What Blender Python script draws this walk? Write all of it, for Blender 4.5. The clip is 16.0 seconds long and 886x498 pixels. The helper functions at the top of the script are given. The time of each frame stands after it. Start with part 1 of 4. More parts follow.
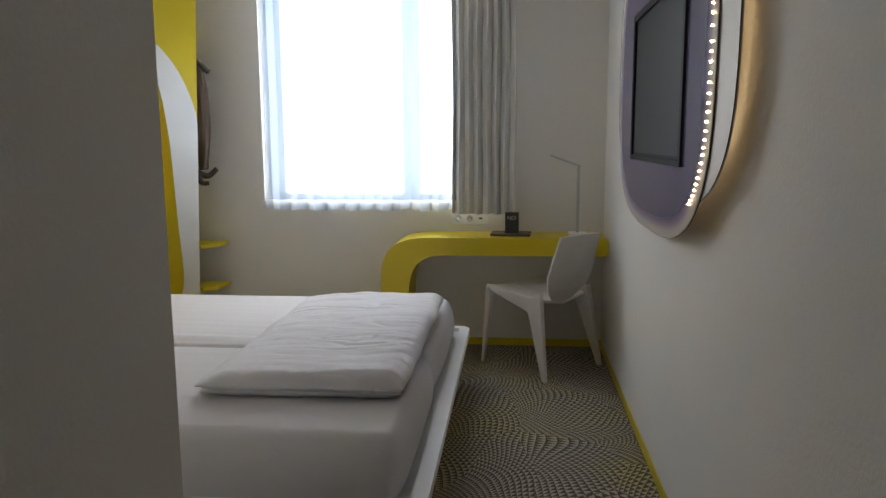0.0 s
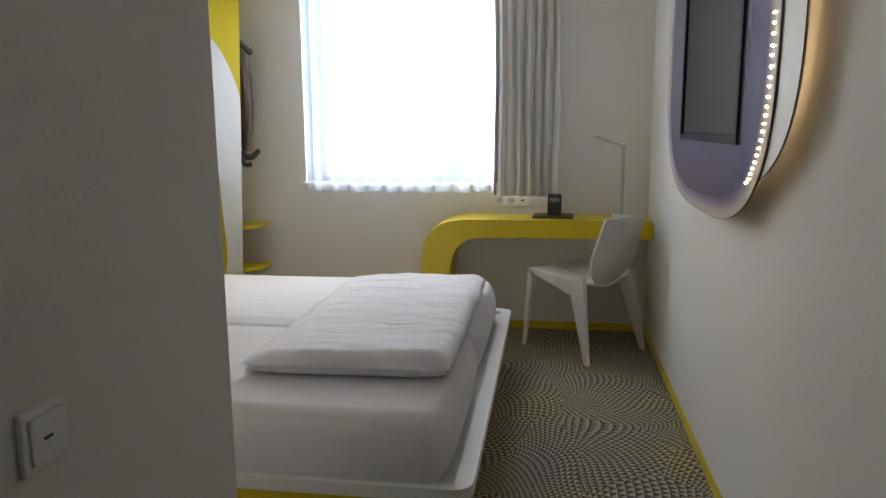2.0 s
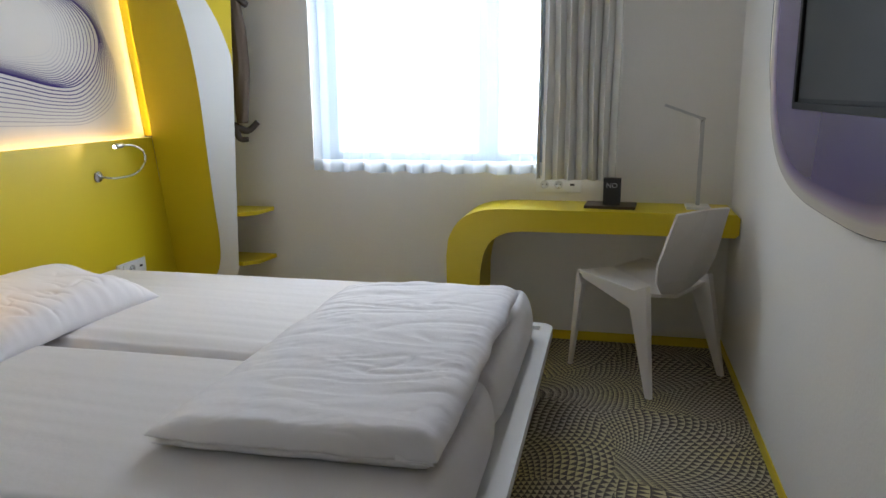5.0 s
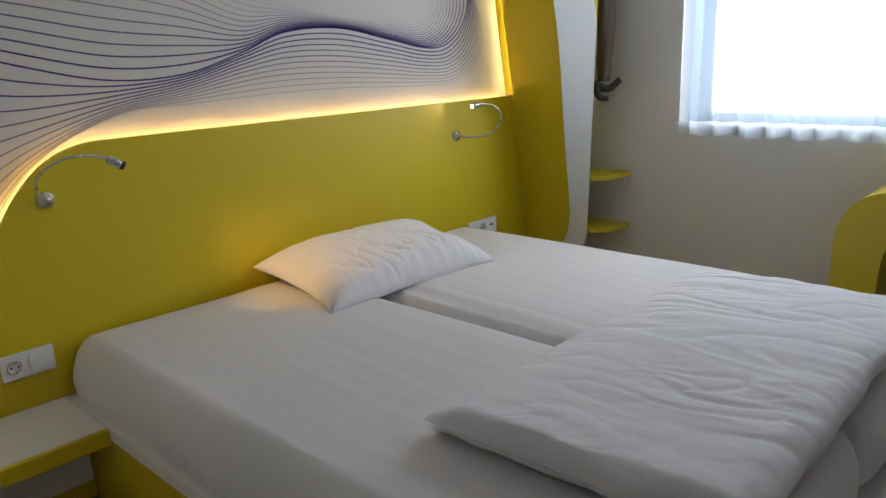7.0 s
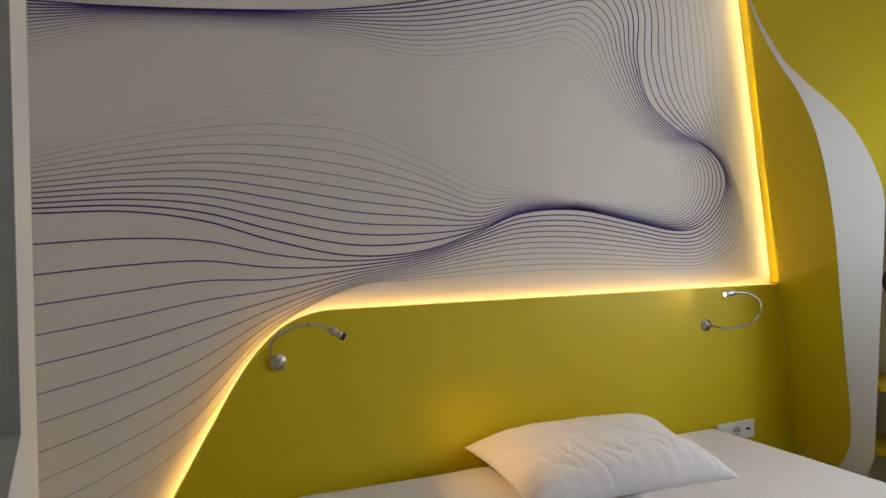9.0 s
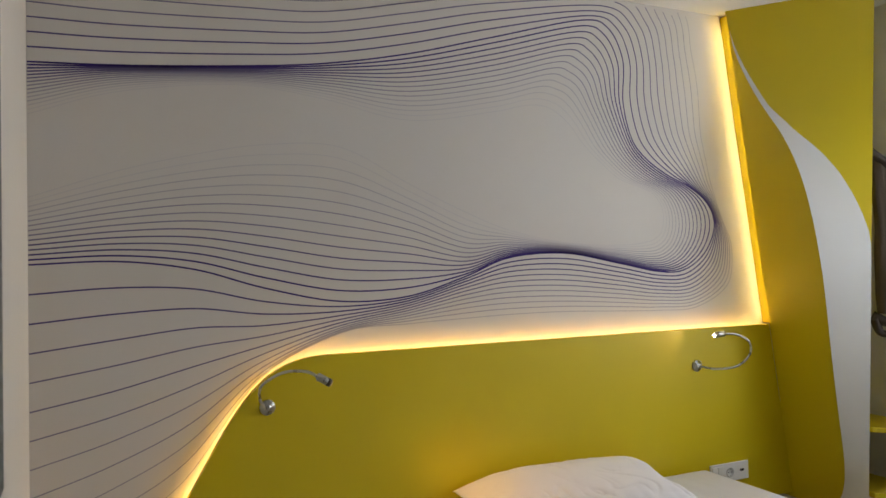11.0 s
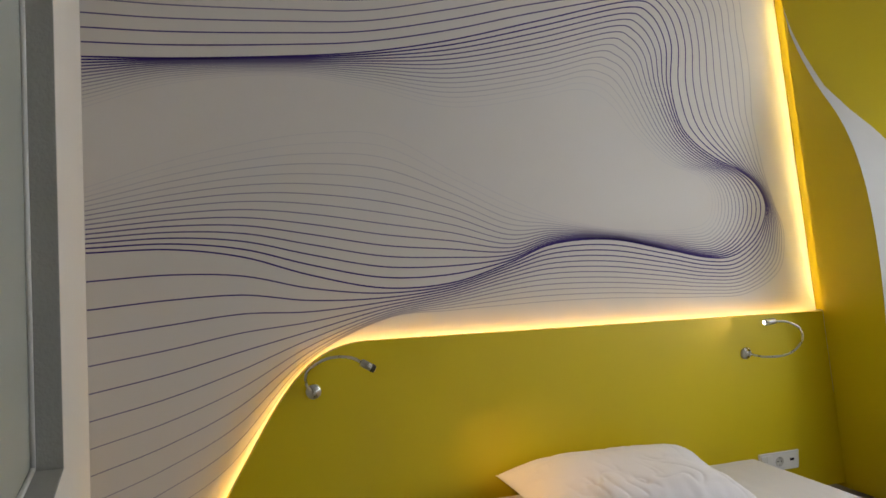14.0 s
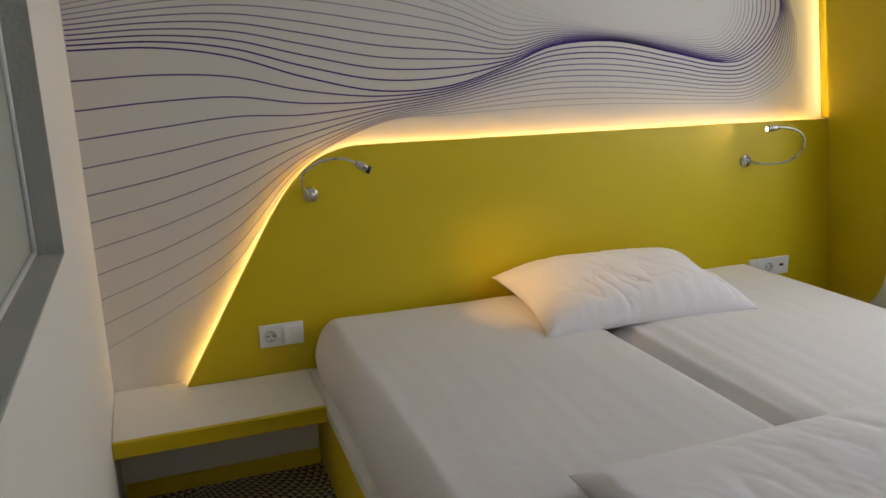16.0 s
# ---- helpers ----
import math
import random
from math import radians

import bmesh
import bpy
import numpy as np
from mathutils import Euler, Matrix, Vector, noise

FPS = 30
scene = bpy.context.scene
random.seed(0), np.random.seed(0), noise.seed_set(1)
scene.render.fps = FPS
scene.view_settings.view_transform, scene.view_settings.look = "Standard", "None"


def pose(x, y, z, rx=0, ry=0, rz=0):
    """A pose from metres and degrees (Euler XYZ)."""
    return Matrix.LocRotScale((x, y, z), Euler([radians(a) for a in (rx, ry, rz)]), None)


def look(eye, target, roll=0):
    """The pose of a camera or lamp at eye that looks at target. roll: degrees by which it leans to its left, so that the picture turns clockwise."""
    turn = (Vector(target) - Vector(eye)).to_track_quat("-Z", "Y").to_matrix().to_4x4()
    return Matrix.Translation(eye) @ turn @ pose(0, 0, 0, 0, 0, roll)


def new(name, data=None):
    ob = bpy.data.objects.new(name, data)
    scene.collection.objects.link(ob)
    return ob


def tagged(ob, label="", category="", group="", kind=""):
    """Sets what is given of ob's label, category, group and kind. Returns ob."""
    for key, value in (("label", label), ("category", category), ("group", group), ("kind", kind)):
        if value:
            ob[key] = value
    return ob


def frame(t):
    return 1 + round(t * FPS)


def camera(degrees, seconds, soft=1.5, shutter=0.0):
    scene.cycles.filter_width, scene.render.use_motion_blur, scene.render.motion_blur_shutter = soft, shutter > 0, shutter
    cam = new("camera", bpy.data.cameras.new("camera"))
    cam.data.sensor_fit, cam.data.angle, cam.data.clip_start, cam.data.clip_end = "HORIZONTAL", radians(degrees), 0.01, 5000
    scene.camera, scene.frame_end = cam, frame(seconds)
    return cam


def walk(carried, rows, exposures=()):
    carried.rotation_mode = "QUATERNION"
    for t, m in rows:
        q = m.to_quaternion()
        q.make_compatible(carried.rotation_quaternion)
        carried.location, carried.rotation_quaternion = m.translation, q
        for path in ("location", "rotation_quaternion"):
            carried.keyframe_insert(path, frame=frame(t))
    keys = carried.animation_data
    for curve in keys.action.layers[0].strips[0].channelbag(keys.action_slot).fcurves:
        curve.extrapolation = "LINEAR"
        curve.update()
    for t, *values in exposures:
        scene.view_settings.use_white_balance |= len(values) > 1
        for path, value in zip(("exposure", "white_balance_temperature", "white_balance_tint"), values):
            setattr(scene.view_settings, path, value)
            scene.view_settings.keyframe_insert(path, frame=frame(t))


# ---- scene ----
cam = camera(62.7, 16.0)
PATH = [
    (0, (2.358, -4.228, 1.322), (2.164, -2.260, 1.024), -0.3),
    (0.5, (2.361, -4.224, 1.319), (2.096, -2.265, 1.019), -0.9),
    (1, (2.387, -4.2, 1.331), (2.064, -2.252, 1.013), -1.2),
    (1.5, (2.372, -4.198, 1.321), (2.046, -2.252, 0.993), -0.9),
    (2, (2.32, -4.209, 1.302), (2.03, -2.259, 0.963), -0.4),
    (2.5, (2.312, -4.229, 1.307), (2.05, -2.28, 0.945), -0.5),
    (3, (2.33, -4.167, 1.313), (2.068, -2.221, 0.935), -0.7),
    (3.2, (2.356, -4.096, 1.314), (2.078, -2.152, 0.932), -0.8),
    (5.3, (2.348, -3.297, 1.287), (1.806, -1.422, 0.848), -0.4),
    (5.5, (2.361, -3.254, 1.285), (1.598, -1.458, 0.845), -1.0),
    (6, (2.37, -3.161, 1.292), (1.155, -1.64, 0.835), -2.2),
    (6.5, (2.332, -3.097, 1.291), (0.975, -1.712, 0.802), -2.2),
    (7, (2.355, -3.039, 1.291), (1.023, -1.639, 0.779), -2.4),
    (7.5, (2.311, -2.96, 1.343), (0.962, -1.567, 0.853), -1.0),
    (8, (2.25, -2.9, 1.35), (0.676, -1.71, 1.021), -0.9),
    (8.5, (2.3, -2.827, 1.373), (0.541, -1.893, 1.191), -0.6),
    (9, (2.366, -2.797, 1.34), (0.554, -1.951, 1.291), -0.7),
    (9.5, (2.442, -2.744, 1.35), (0.612, -1.935, 1.384), -0.8),
    (9.7, (2.466, -2.726, 1.356), (0.635, -1.922, 1.42), -0.8),
    (11.8, (2.444, -2.745, 1.401), (0.618, -1.929, 1.409), -1.4),
    (12, (2.456, -2.736, 1.389), (0.619, -1.946, 1.379), -1.4),
    (12.5, (2.476, -2.718, 1.382), (0.613, -1.991, 1.328), -1.3),
    (13, (2.465, -2.726, 1.377), (0.592, -2.029, 1.327), -1.6),
    (13.5, (2.473, -2.719, 1.367), (0.595, -2.031, 1.352), -1.7),
    (14, (2.468, -2.723, 1.416), (0.592, -2.029, 1.4), -1.1),
    (14.5, (2.451, -2.753, 1.441), (0.584, -2.037, 1.402), -0.3),
    (15, (2.457, -2.757, 1.368), (0.594, -2.044, 1.225), -0.7),
    (15.5, (2.447, -2.732, 1.347), (0.598, -2.04, 1.028), -0.9),
    (16, (2.464, -2.7, 1.315), (0.635, -2.042, 0.844), -1.4),
]
walk(cam, [(t, look(eye, target, roll)) for t, eye, target, roll in PATH],
     [(0.0, -0.45, 6750, 11.5), (1.5, -0.23, 6750, 11.5), (3.0, 0.02, 6800, 12), (5.5, -0.46, 6400, 10), (6.0, -0.62, 6400, 10), (7.1, -0.62, 6450, 10), (8.0, -0.82, 6750, 10), (9.0, -0.64, 7150, 12),
      (12.5, -0.58, 7200, 12), (16.0, -0.56, 7050, 12)])

# ---- light and exposure ----
world = bpy.data.worlds.new("overcast_sky")
scene.world = world
world.use_nodes = True
wn = world.node_tree
wn.nodes.clear()
sky = wn.nodes.new("ShaderNodeTexSky")
sky.sky_type = "NISHITA"
sky.sun_disc = False
sky.sun_elevation = radians(38)
sky.sun_rotation = radians(20)
sky.dust_density = 4.0
sky_bg = wn.nodes.new("ShaderNodeBackground")
sky_bg.inputs["Strength"].default_value = 0.06
sky_out = wn.nodes.new("ShaderNodeOutputWorld")
wn.links.new(sky.outputs[0], sky_bg.inputs["Color"])
wn.links.new(sky_bg.outputs[0], sky_out.inputs["Surface"])


def lamp(name, kind, energy, color, m, **values):
    data = bpy.data.lights.new(name, kind)
    data.energy, data.color = energy, color
    if kind == "AREA":
        data.shape, data.size, data.size_y = "RECTANGLE", values["size"], values["size_y"]
    if kind == "SPOT":
        data.spot_size, data.spot_blend, data.shadow_soft_size = radians(values["cone"]), 1.0, 0.003
    if kind == "SUN":
        data.angle = radians(values["wide"])
    ob = new(name, data)
    ob.matrix_world = m
    return ob


lamp("sun", "SUN", 0.5, (1.0, 0.96, 0.9), look((3, 12, 14), (0, 0, 0)), wide=20)
lamp("window_daylight", "AREA", 84.0, (0.85, 0.92, 1.0), look((1.50, 0.72, 1.62), (1.50, -2.0, 1.40)), size=1.90, size_y=2.00)
lamp("reading_light", "SPOT", 19.0, (1.0, 0.60, 0.24), look((0.225, -2.118, 1.018), (0.20, -1.53, 0.58)), cone=54)
lamp("reading_light", "SPOT", 1.0, (1.0, 0.70, 0.32), look((0.095, -0.437, 1.058), (0.02, -1.0, 1.05)), cone=100)


# ---- materials ----
def material(name, color, rough=0.6, metal=0.0, vary=0.0, scale=8.0, bump=0.0, bump_scale=120.0, grain=0.0, coat=0.0):
    mat = bpy.data.materials.new(name)
    mat.use_nodes = True
    nt = mat.node_tree
    bsdf = nt.nodes["Principled BSDF"]
    bsdf.inputs["Base Color"].default_value = (*color, 1)
    bsdf.inputs["Roughness"].default_value = rough
    bsdf.inputs["Metallic"].default_value = metal
    bsdf.inputs["Coat Weight"].default_value = coat
    coord = nt.nodes.new("ShaderNodeTexCoord")
    if vary or grain:
        big = nt.nodes.new("ShaderNodeTexNoise")
        big.inputs["Scale"].default_value = scale
        big.inputs["Detail"].default_value = 4
        fine = nt.nodes.new("ShaderNodeTexNoise")
        fine.inputs["Scale"].default_value = bump_scale
        fine.inputs["Detail"].default_value = 3
        add = nt.nodes.new("ShaderNodeMath")
        add.operation = "MULTIPLY_ADD"
        add.inputs[1].default_value = 2 * vary
        add.inputs[2].default_value = 1 - vary - grain
        add2 = nt.nodes.new("ShaderNodeMath")
        add2.operation = "MULTIPLY_ADD"
        add2.inputs[1].default_value = 2 * grain
        mul = nt.nodes.new("ShaderNodeVectorMath")
        mul.operation = "SCALE"
        mul.inputs[0].default_value = color
        nt.links.new(coord.outputs["Object"], big.inputs["Vector"])
        nt.links.new(coord.outputs["Object"], fine.inputs["Vector"])
        nt.links.new(big.outputs["Fac"], add.inputs[0])
        nt.links.new(fine.outputs["Fac"], add2.inputs[0])
        nt.links.new(add.outputs[0], add2.inputs[2])
        nt.links.new(add2.outputs[0], mul.inputs["Scale"])
        nt.links.new(mul.outputs["Vector"], bsdf.inputs["Base Color"])
        rr = nt.nodes.new("ShaderNodeMath")
        rr.operation = "MULTIPLY_ADD"
        rr.inputs[1].default_value = 0.16
        rr.inputs[2].default_value = max(rough - 0.08, 0.02)
        nt.links.new(big.outputs["Fac"], rr.inputs[0])
        nt.links.new(rr.outputs[0], bsdf.inputs["Roughness"])
    if bump:
        tex = nt.nodes.new("ShaderNodeTexNoise")
        tex.inputs["Scale"].default_value = bump_scale
        tex.inputs["Detail"].default_value = 5
        bmp = nt.nodes.new("ShaderNodeBump")
        bmp.inputs["Strength"].default_value = bump
        bmp.inputs["Distance"].default_value = 0.004
        nt.links.new(coord.outputs["Object"], tex.inputs["Vector"])
        nt.links.new(tex.outputs["Fac"], bmp.inputs["Height"])
        nt.links.new(bmp.outputs["Normal"], bsdf.inputs["Normal"])
    return mat


def glow(name, color, strength):
    mat = bpy.data.materials.new(name)
    mat.use_nodes = True
    bsdf = mat.node_tree.nodes["Principled BSDF"]
    bsdf.inputs["Base Color"].default_value = (*color, 1)
    bsdf.inputs["Emission Color"].default_value = (*color, 1)
    bsdf.inputs["Emission Strength"].default_value = strength
    return mat


PLASTER = material("white_wall_paint", (0.79, 0.755, 0.705), 0.85, vary=0.03, scale=2.0, bump=0.27, bump_scale=90, grain=0.015)
CEILING = material("ceiling_paint", (0.82, 0.81, 0.79), 0.9, vary=0.02, scale=2.0, bump=0.15, bump_scale=140)
PAPER = material("wallpaper", (0.68, 0.645, 0.61), 0.8, vary=0.015, scale=3.0, bump=0.12, bump_scale=260, grain=0.01)
YELLOW = material("yellow_laminate", (0.66, 0.50, 0.011), 0.42, vary=0.03, scale=4.0, bump=0.05, bump_scale=220, grain=0.015)
WHITE_LAC = material("white_lacquer", (0.80, 0.79, 0.76), 0.40, vary=0.02, scale=5.0, bump=0.03, bump_scale=160)
CREAM = material("cream_lacquer", (0.74, 0.67, 0.56), 0.5, vary=0.02, scale=4.0)
PLASTIC = material("white_plastic", (0.80, 0.79, 0.77), 0.38, vary=0.015, scale=6.0)
CHAIR_PLASTIC = material("chair_plastic", (0.77, 0.72, 0.68), 0.5, vary=0.02, scale=7.0, bump=0.06, bump_scale=300)
LINEN = material("white_linen", (0.74, 0.715, 0.715), 0.9, vary=0.02, scale=4.0, bump=0.25, bump_scale=38, grain=0.01)
DUVET = material("white_duvet_cotton", (0.82, 0.80, 0.82), 0.92, vary=0.02, scale=5.0, bump=0.35, bump_scale=24, grain=0.01)
SOCKET_GREY = material("socket_recess_shade", (0.60, 0.59, 0.57), 0.45)
LAMP_GREY = material("lamp_grey", (0.50, 0.49, 0.48), 0.4)
METAL = material("brushed_steel", (0.55, 0.54, 0.52), 0.28, 1.0, vary=0.05, scale=30)
DARK = material("dark_plastic", (0.025, 0.023, 0.022), 0.45)
GAP_SHADE = material("under_mattress_shade", (0.05, 0.047, 0.045), 0.9, vary=0.1, scale=20)
BLACK = material("opening_shade", (0.012, 0.012, 0.012), 0.8)
SCREEN = material("tv_screen", (0.022, 0.022, 0.019), 0.4)
TVFRAME = material("tv_frame", (0.015, 0.015, 0.016), 0.5)
for dull in (SCREEN, TVFRAME):
    dull.node_tree.nodes["Principled BSDF"].inputs["Specular IOR Level"].default_value = 0.06
GREY_CURTAIN = material("grey_curtain", (0.80, 0.78, 0.735), 0.9, vary=0.04, scale=6, bump=0.25, bump_scale=420, grain=0.04)
FROSTED = material("frosted_glass", (0.42, 0.45, 0.41), 0.35, vary=0.03, scale=3)
REVEAL = material("grey_reveal", (0.42, 0.42, 0.40), 0.9, vary=0.04, scale=9, bump=0.5, bump_scale=110, grain=0.04)
FELT = material("brown_felt", (0.11, 0.078, 0.055), 0.95, vary=0.12, scale=22, bump=0.5, bump_scale=180, grain=0.05)
DARK_WOOD = material("dark_wood", (0.05, 0.034, 0.024), 0.5, vary=0.1, scale=25)
CARD = material("dark_card", (0.035, 0.033, 0.035), 0.5)
CARD_PRINT = material("pale_print", (0.6, 0.6, 0.6), 0.6)
LEATHER = material("brown_folder", (0.08, 0.05, 0.035), 0.5, vary=0.05, scale=30)
GROUND = material("pale_paving", (0.45, 0.45, 0.44), 0.9, vary=0.08, scale=0.3)
LED_WARM = glow("warm_led_strip", (1.0, 0.70, 0.26), 15.0)
LED_SIDE = glow("channel_led_strip", (1.0, 0.84, 0.42), 24.0)
LED_BEAD = glow("led_bead", (1.0, 0.72, 0.36), 30.0)
LED_DIM = glow("warm_led_ring", (1.0, 0.80, 0.50), 4.5)
LAMP_TIP = glow("lamp_tip", (1.0, 0.86, 0.6), 25.0)
LAMP_DIM = glow("dim_lamp_tip", (1.0, 0.7, 0.4), 0.25)
INK_FADE = (0.0, 0.07, 0.15, 0.25, 0.36, 0.48, 0.60, 0.72, 0.84, 0.93)
INKS = [material("violet_ink", tuple(a + (b - a) * f for a, b in zip((0.040, 0.018, 0.17), (0.66, 0.63, 0.61))), 0.8) for f in INK_FADE]


def sheer_material(low=0.34, tint=(0.51, 0.65, 0.82, 1)):
    mat = bpy.data.materials.new("sheer_voile")
    mat.use_nodes = True
    nt = mat.node_tree
    nt.nodes.clear()
    out = nt.nodes.new("ShaderNodeOutputMaterial")
    thin, cloth, trans, mix, mix2 = (nt.nodes.new("ShaderNode" + n) for n in ("BsdfTransparent", "BsdfDiffuse", "BsdfTranslucent", "MixShader", "MixShader"))
    weave = nt.nodes.new("ShaderNodeTexNoise")
    weave.inputs["Scale"].default_value = 500
    coord = nt.nodes.new("ShaderNodeTexCoord")
    ramp = nt.nodes.new("ShaderNodeMath")
    ramp.operation = "MULTIPLY_ADD"
    ramp.inputs[1].default_value, ramp.inputs[2].default_value = 0.10, low
    cloth.inputs["Color"].default_value = trans.inputs["Color"].default_value = tint
    mix.inputs["Fac"].default_value = 0.6
    nt.links.new(coord.outputs["Object"], weave.inputs["Vector"])
    nt.links.new(weave.outputs["Fac"], ramp.inputs[0])
    nt.links.new(cloth.outputs[0], mix.inputs[1])
    nt.links.new(trans.outputs[0], mix.inputs[2])
    nt.links.new(ramp.outputs[0], mix2.inputs["Fac"])
    nt.links.new(thin.outputs[0], mix2.inputs[1])
    nt.links.new(mix.outputs[0], mix2.inputs[2])
    nt.links.new(mix2.outputs[0], out.inputs["Surface"])
    return mat


def glass_material():
    mat = bpy.data.materials.new("window_glass")
    mat.use_nodes = True
    bsdf = mat.node_tree.nodes["Principled BSDF"]
    bsdf.inputs["Transmission Weight"].default_value = 1.0
    bsdf.inputs["Roughness"].default_value = 0.0
    bsdf.inputs["IOR"].default_value = 1.1
    return mat


def carpet_material():
    """Fans of small two-tone triangles in overlapping arcs."""
    mat = bpy.data.materials.new("patterned_carpet")
    mat.use_nodes = True
    nt = mat.node_tree
    bsdf = nt.nodes["Principled BSDF"]
    bsdf.inputs["Roughness"].default_value = 0.95

    def math_node(op, a, b=None):
        n = nt.nodes.new("ShaderNodeMath")
        n.operation = op
        for k, v in enumerate((a, b)):
            if v is None:
                continue
            if isinstance(v, (int, float)):
                n.inputs[k].default_value = v
            else:
                nt.links.new(v, n.inputs[k])
        return n.outputs[0]

    coord = nt.nodes.new("ShaderNodeTexCoord")
    warp = nt.nodes.new("ShaderNodeTexNoise")
    warp.inputs["Scale"].default_value = 2.2
    warp.inputs["Detail"].default_value = 0.0
    sub = nt.nodes.new("ShaderNodeVectorMath")
    sub.operation = "SUBTRACT"
    sub.inputs[1].default_value = (0.5, 0.5, 0.5)
    sca = nt.nodes.new("ShaderNodeVectorMath")
    sca.operation = "SCALE"
    sca.inputs["Scale"].default_value = 0.22
    off = nt.nodes.new("ShaderNodeVectorMath")
    nt.links.new(coord.outputs["Object"], warp.inputs["Vector"])
    nt.links.new(warp.outputs["Color"], sub.inputs[0])
    nt.links.new(sub.outputs[0], sca.inputs[0])
    nt.links.new(sca.outputs[0], off.inputs[0])
    nt.links.new(coord.outputs["Object"], off.inputs[1])
    cells = nt.nodes.new("ShaderNodeTexVoronoi")
    cells.voronoi_dimensions = "2D"
    cells.inputs["Scale"].default_value = 2.1
    nt.links.new(off.outputs[0], cells.inputs["Vector"])
    loc = nt.nodes.new("ShaderNodeVectorMath")
    loc.operation = "SUBTRACT"
    nt.links.new(off.outputs[0], loc.inputs[0])
    nt.links.new(cells.outputs["Position"], loc.inputs[1])
    sep = nt.nodes.new("ShaderNodeSeparateXYZ")
    nt.links.new(loc.outputs[0], sep.inputs[0])
    dx, dy = math_node("ADD", sep.outputs[0], 0.44), math_node("ADD", sep.outputs[1], 0.34)
    radius = math_node("SQRT", math_node("ADD", math_node("MULTIPLY", dx, dx), math_node("MULTIPLY", dy, dy)))
    angle = math_node("ARCTAN2", dy, dx)
    u = math_node("FRACT", math_node("MULTIPLY", radius, 38.0))
    ring = math_node("FLOOR", math_node("MULTIPLY", radius, 38.0))
    v = math_node("FRACT", math_node("ADD", math_node("MULTIPLY", angle, 24.0), math_node("MULTIPLY", ring, 0.5)))
    tri = math_node("ABSOLUTE", math_node("SUBTRACT", math_node("MULTIPLY", v, 2.0), 1.0))
    light = math_node("LESS_THAN", math_node("ADD", tri, math_node("MULTIPLY", u, 0.95)), 0.92)
    pile = nt.nodes.new("ShaderNodeTexNoise")
    pile.inputs["Scale"].default_value = 420
    patch = nt.nodes.new("ShaderNodeTexNoise")
    patch.inputs["Scale"].default_value = 1.7
    nt.links.new(coord.outputs["Object"], pile.inputs["Vector"])
    nt.links.new(coord.outputs["Object"], patch.inputs["Vector"])
    tone = nt.nodes.new("ShaderNodeMix")
    tone.data_type = "RGBA"
    tone.inputs[6].default_value = (0.45, 0.39, 0.31, 1)
    tone.inputs[7].default_value = (0.52, 0.445, 0.19, 1)
    sharp = math_node("MULTIPLY", math_node("SUBTRACT", patch.outputs["Fac"], 0.42), 4.0)
    clampn = nt.nodes.new("ShaderNodeClamp")
    nt.links.new(sharp, clampn.inputs[0])
    nt.links.new(clampn.outputs[0], tone.inputs[0])
    both = nt.nodes.new("ShaderNodeMix")
    both.data_type = "RGBA"
    both.inputs[6].default_value = (0.088, 0.070, 0.056, 1)
    nt.links.new(light, both.inputs[0])
    nt.links.new(tone.outputs[2], both.inputs[7])
    shade = nt.nodes.new("ShaderNodeVectorMath")
    shade.operation = "SCALE"
    nt.links.new(both.outputs[2], shade.inputs[0])
    nt.links.new(math_node("ADD", math_node("MULTIPLY", pile.outputs["Fac"], 0.7), 0.65), shade.inputs["Scale"])
    nt.links.new(shade.outputs[0], bsdf.inputs["Base Color"])
    bmp = nt.nodes.new("ShaderNodeBump")
    bmp.inputs["Strength"].default_value = 0.5
    bmp.inputs["Distance"].default_value = 0.004
    nt.links.new(pile.outputs["Fac"], bmp.inputs["Height"])
    nt.links.new(bmp.outputs["Normal"], bsdf.inputs["Normal"])
    return mat


def purple_material():
    """A glossy printed plate, violet inside and clearing to cream in a band along its rounded edge."""
    mat = bpy.data.materials.new("violet_print_panel")
    mat.use_nodes = True
    nt = mat.node_tree
    bsdf = nt.nodes["Principled BSDF"]
    bsdf.inputs["Roughness"].default_value = 0.16

    def math_node(op, a, b=None):
        n = nt.nodes.new("ShaderNodeMath")
        n.operation = op
        for k, v in enumerate((a, b)):
            if isinstance(v, (int, float)):
                n.inputs[k].default_value = v
            elif v is not None:
                nt.links.new(v, n.inputs[k])
        return n.outputs[0]

    coord = nt.nodes.new("ShaderNodeTexCoord")
    sep = nt.nodes.new("ShaderNodeSeparateXYZ")
    nt.links.new(coord.outputs["Object"], sep.inputs[0])
    far = [math_node("POWER", math_node("DIVIDE", math_node("ABSOLUTE", sep.outputs[k]), size), 3.1) for k, size in ((1, 0.835), (2, 0.575))]
    radius = math_node("POWER", math_node("ADD", far[0], far[1]), 1 / 3.1)
    ramp = nt.nodes.new("ShaderNodeValToRGB")
    stops = ramp.color_ramp.elements
    stops[0].position, stops[0].color = 0.40, (0.095, 0.076, 0.190, 1)
    stops[1].position, stops[1].color = 1.0, (0.66, 0.61, 0.55, 1)
    for at, color in ((0.885, (0.105, 0.080, 0.200, 1)), (0.935, (0.36, 0.29, 0.40, 1)), (0.965, (0.60, 0.54, 0.53, 1))):
        stops.new(at).color = color
    nt.links.new(radius, ramp.inputs["Fac"])
    nt.links.new(ramp.outputs["Color"], bsdf.inputs["Base Color"])
    return mat


# hem is denser cloth; its paler tint stands in for window light
SHEER, LIT_HEM, GLASS, CARPET, PURPLE = sheer_material(), sheer_material(0.62, (0.78, 0.86, 0.95, 1)), glass_material(), carpet_material(), purple_material()


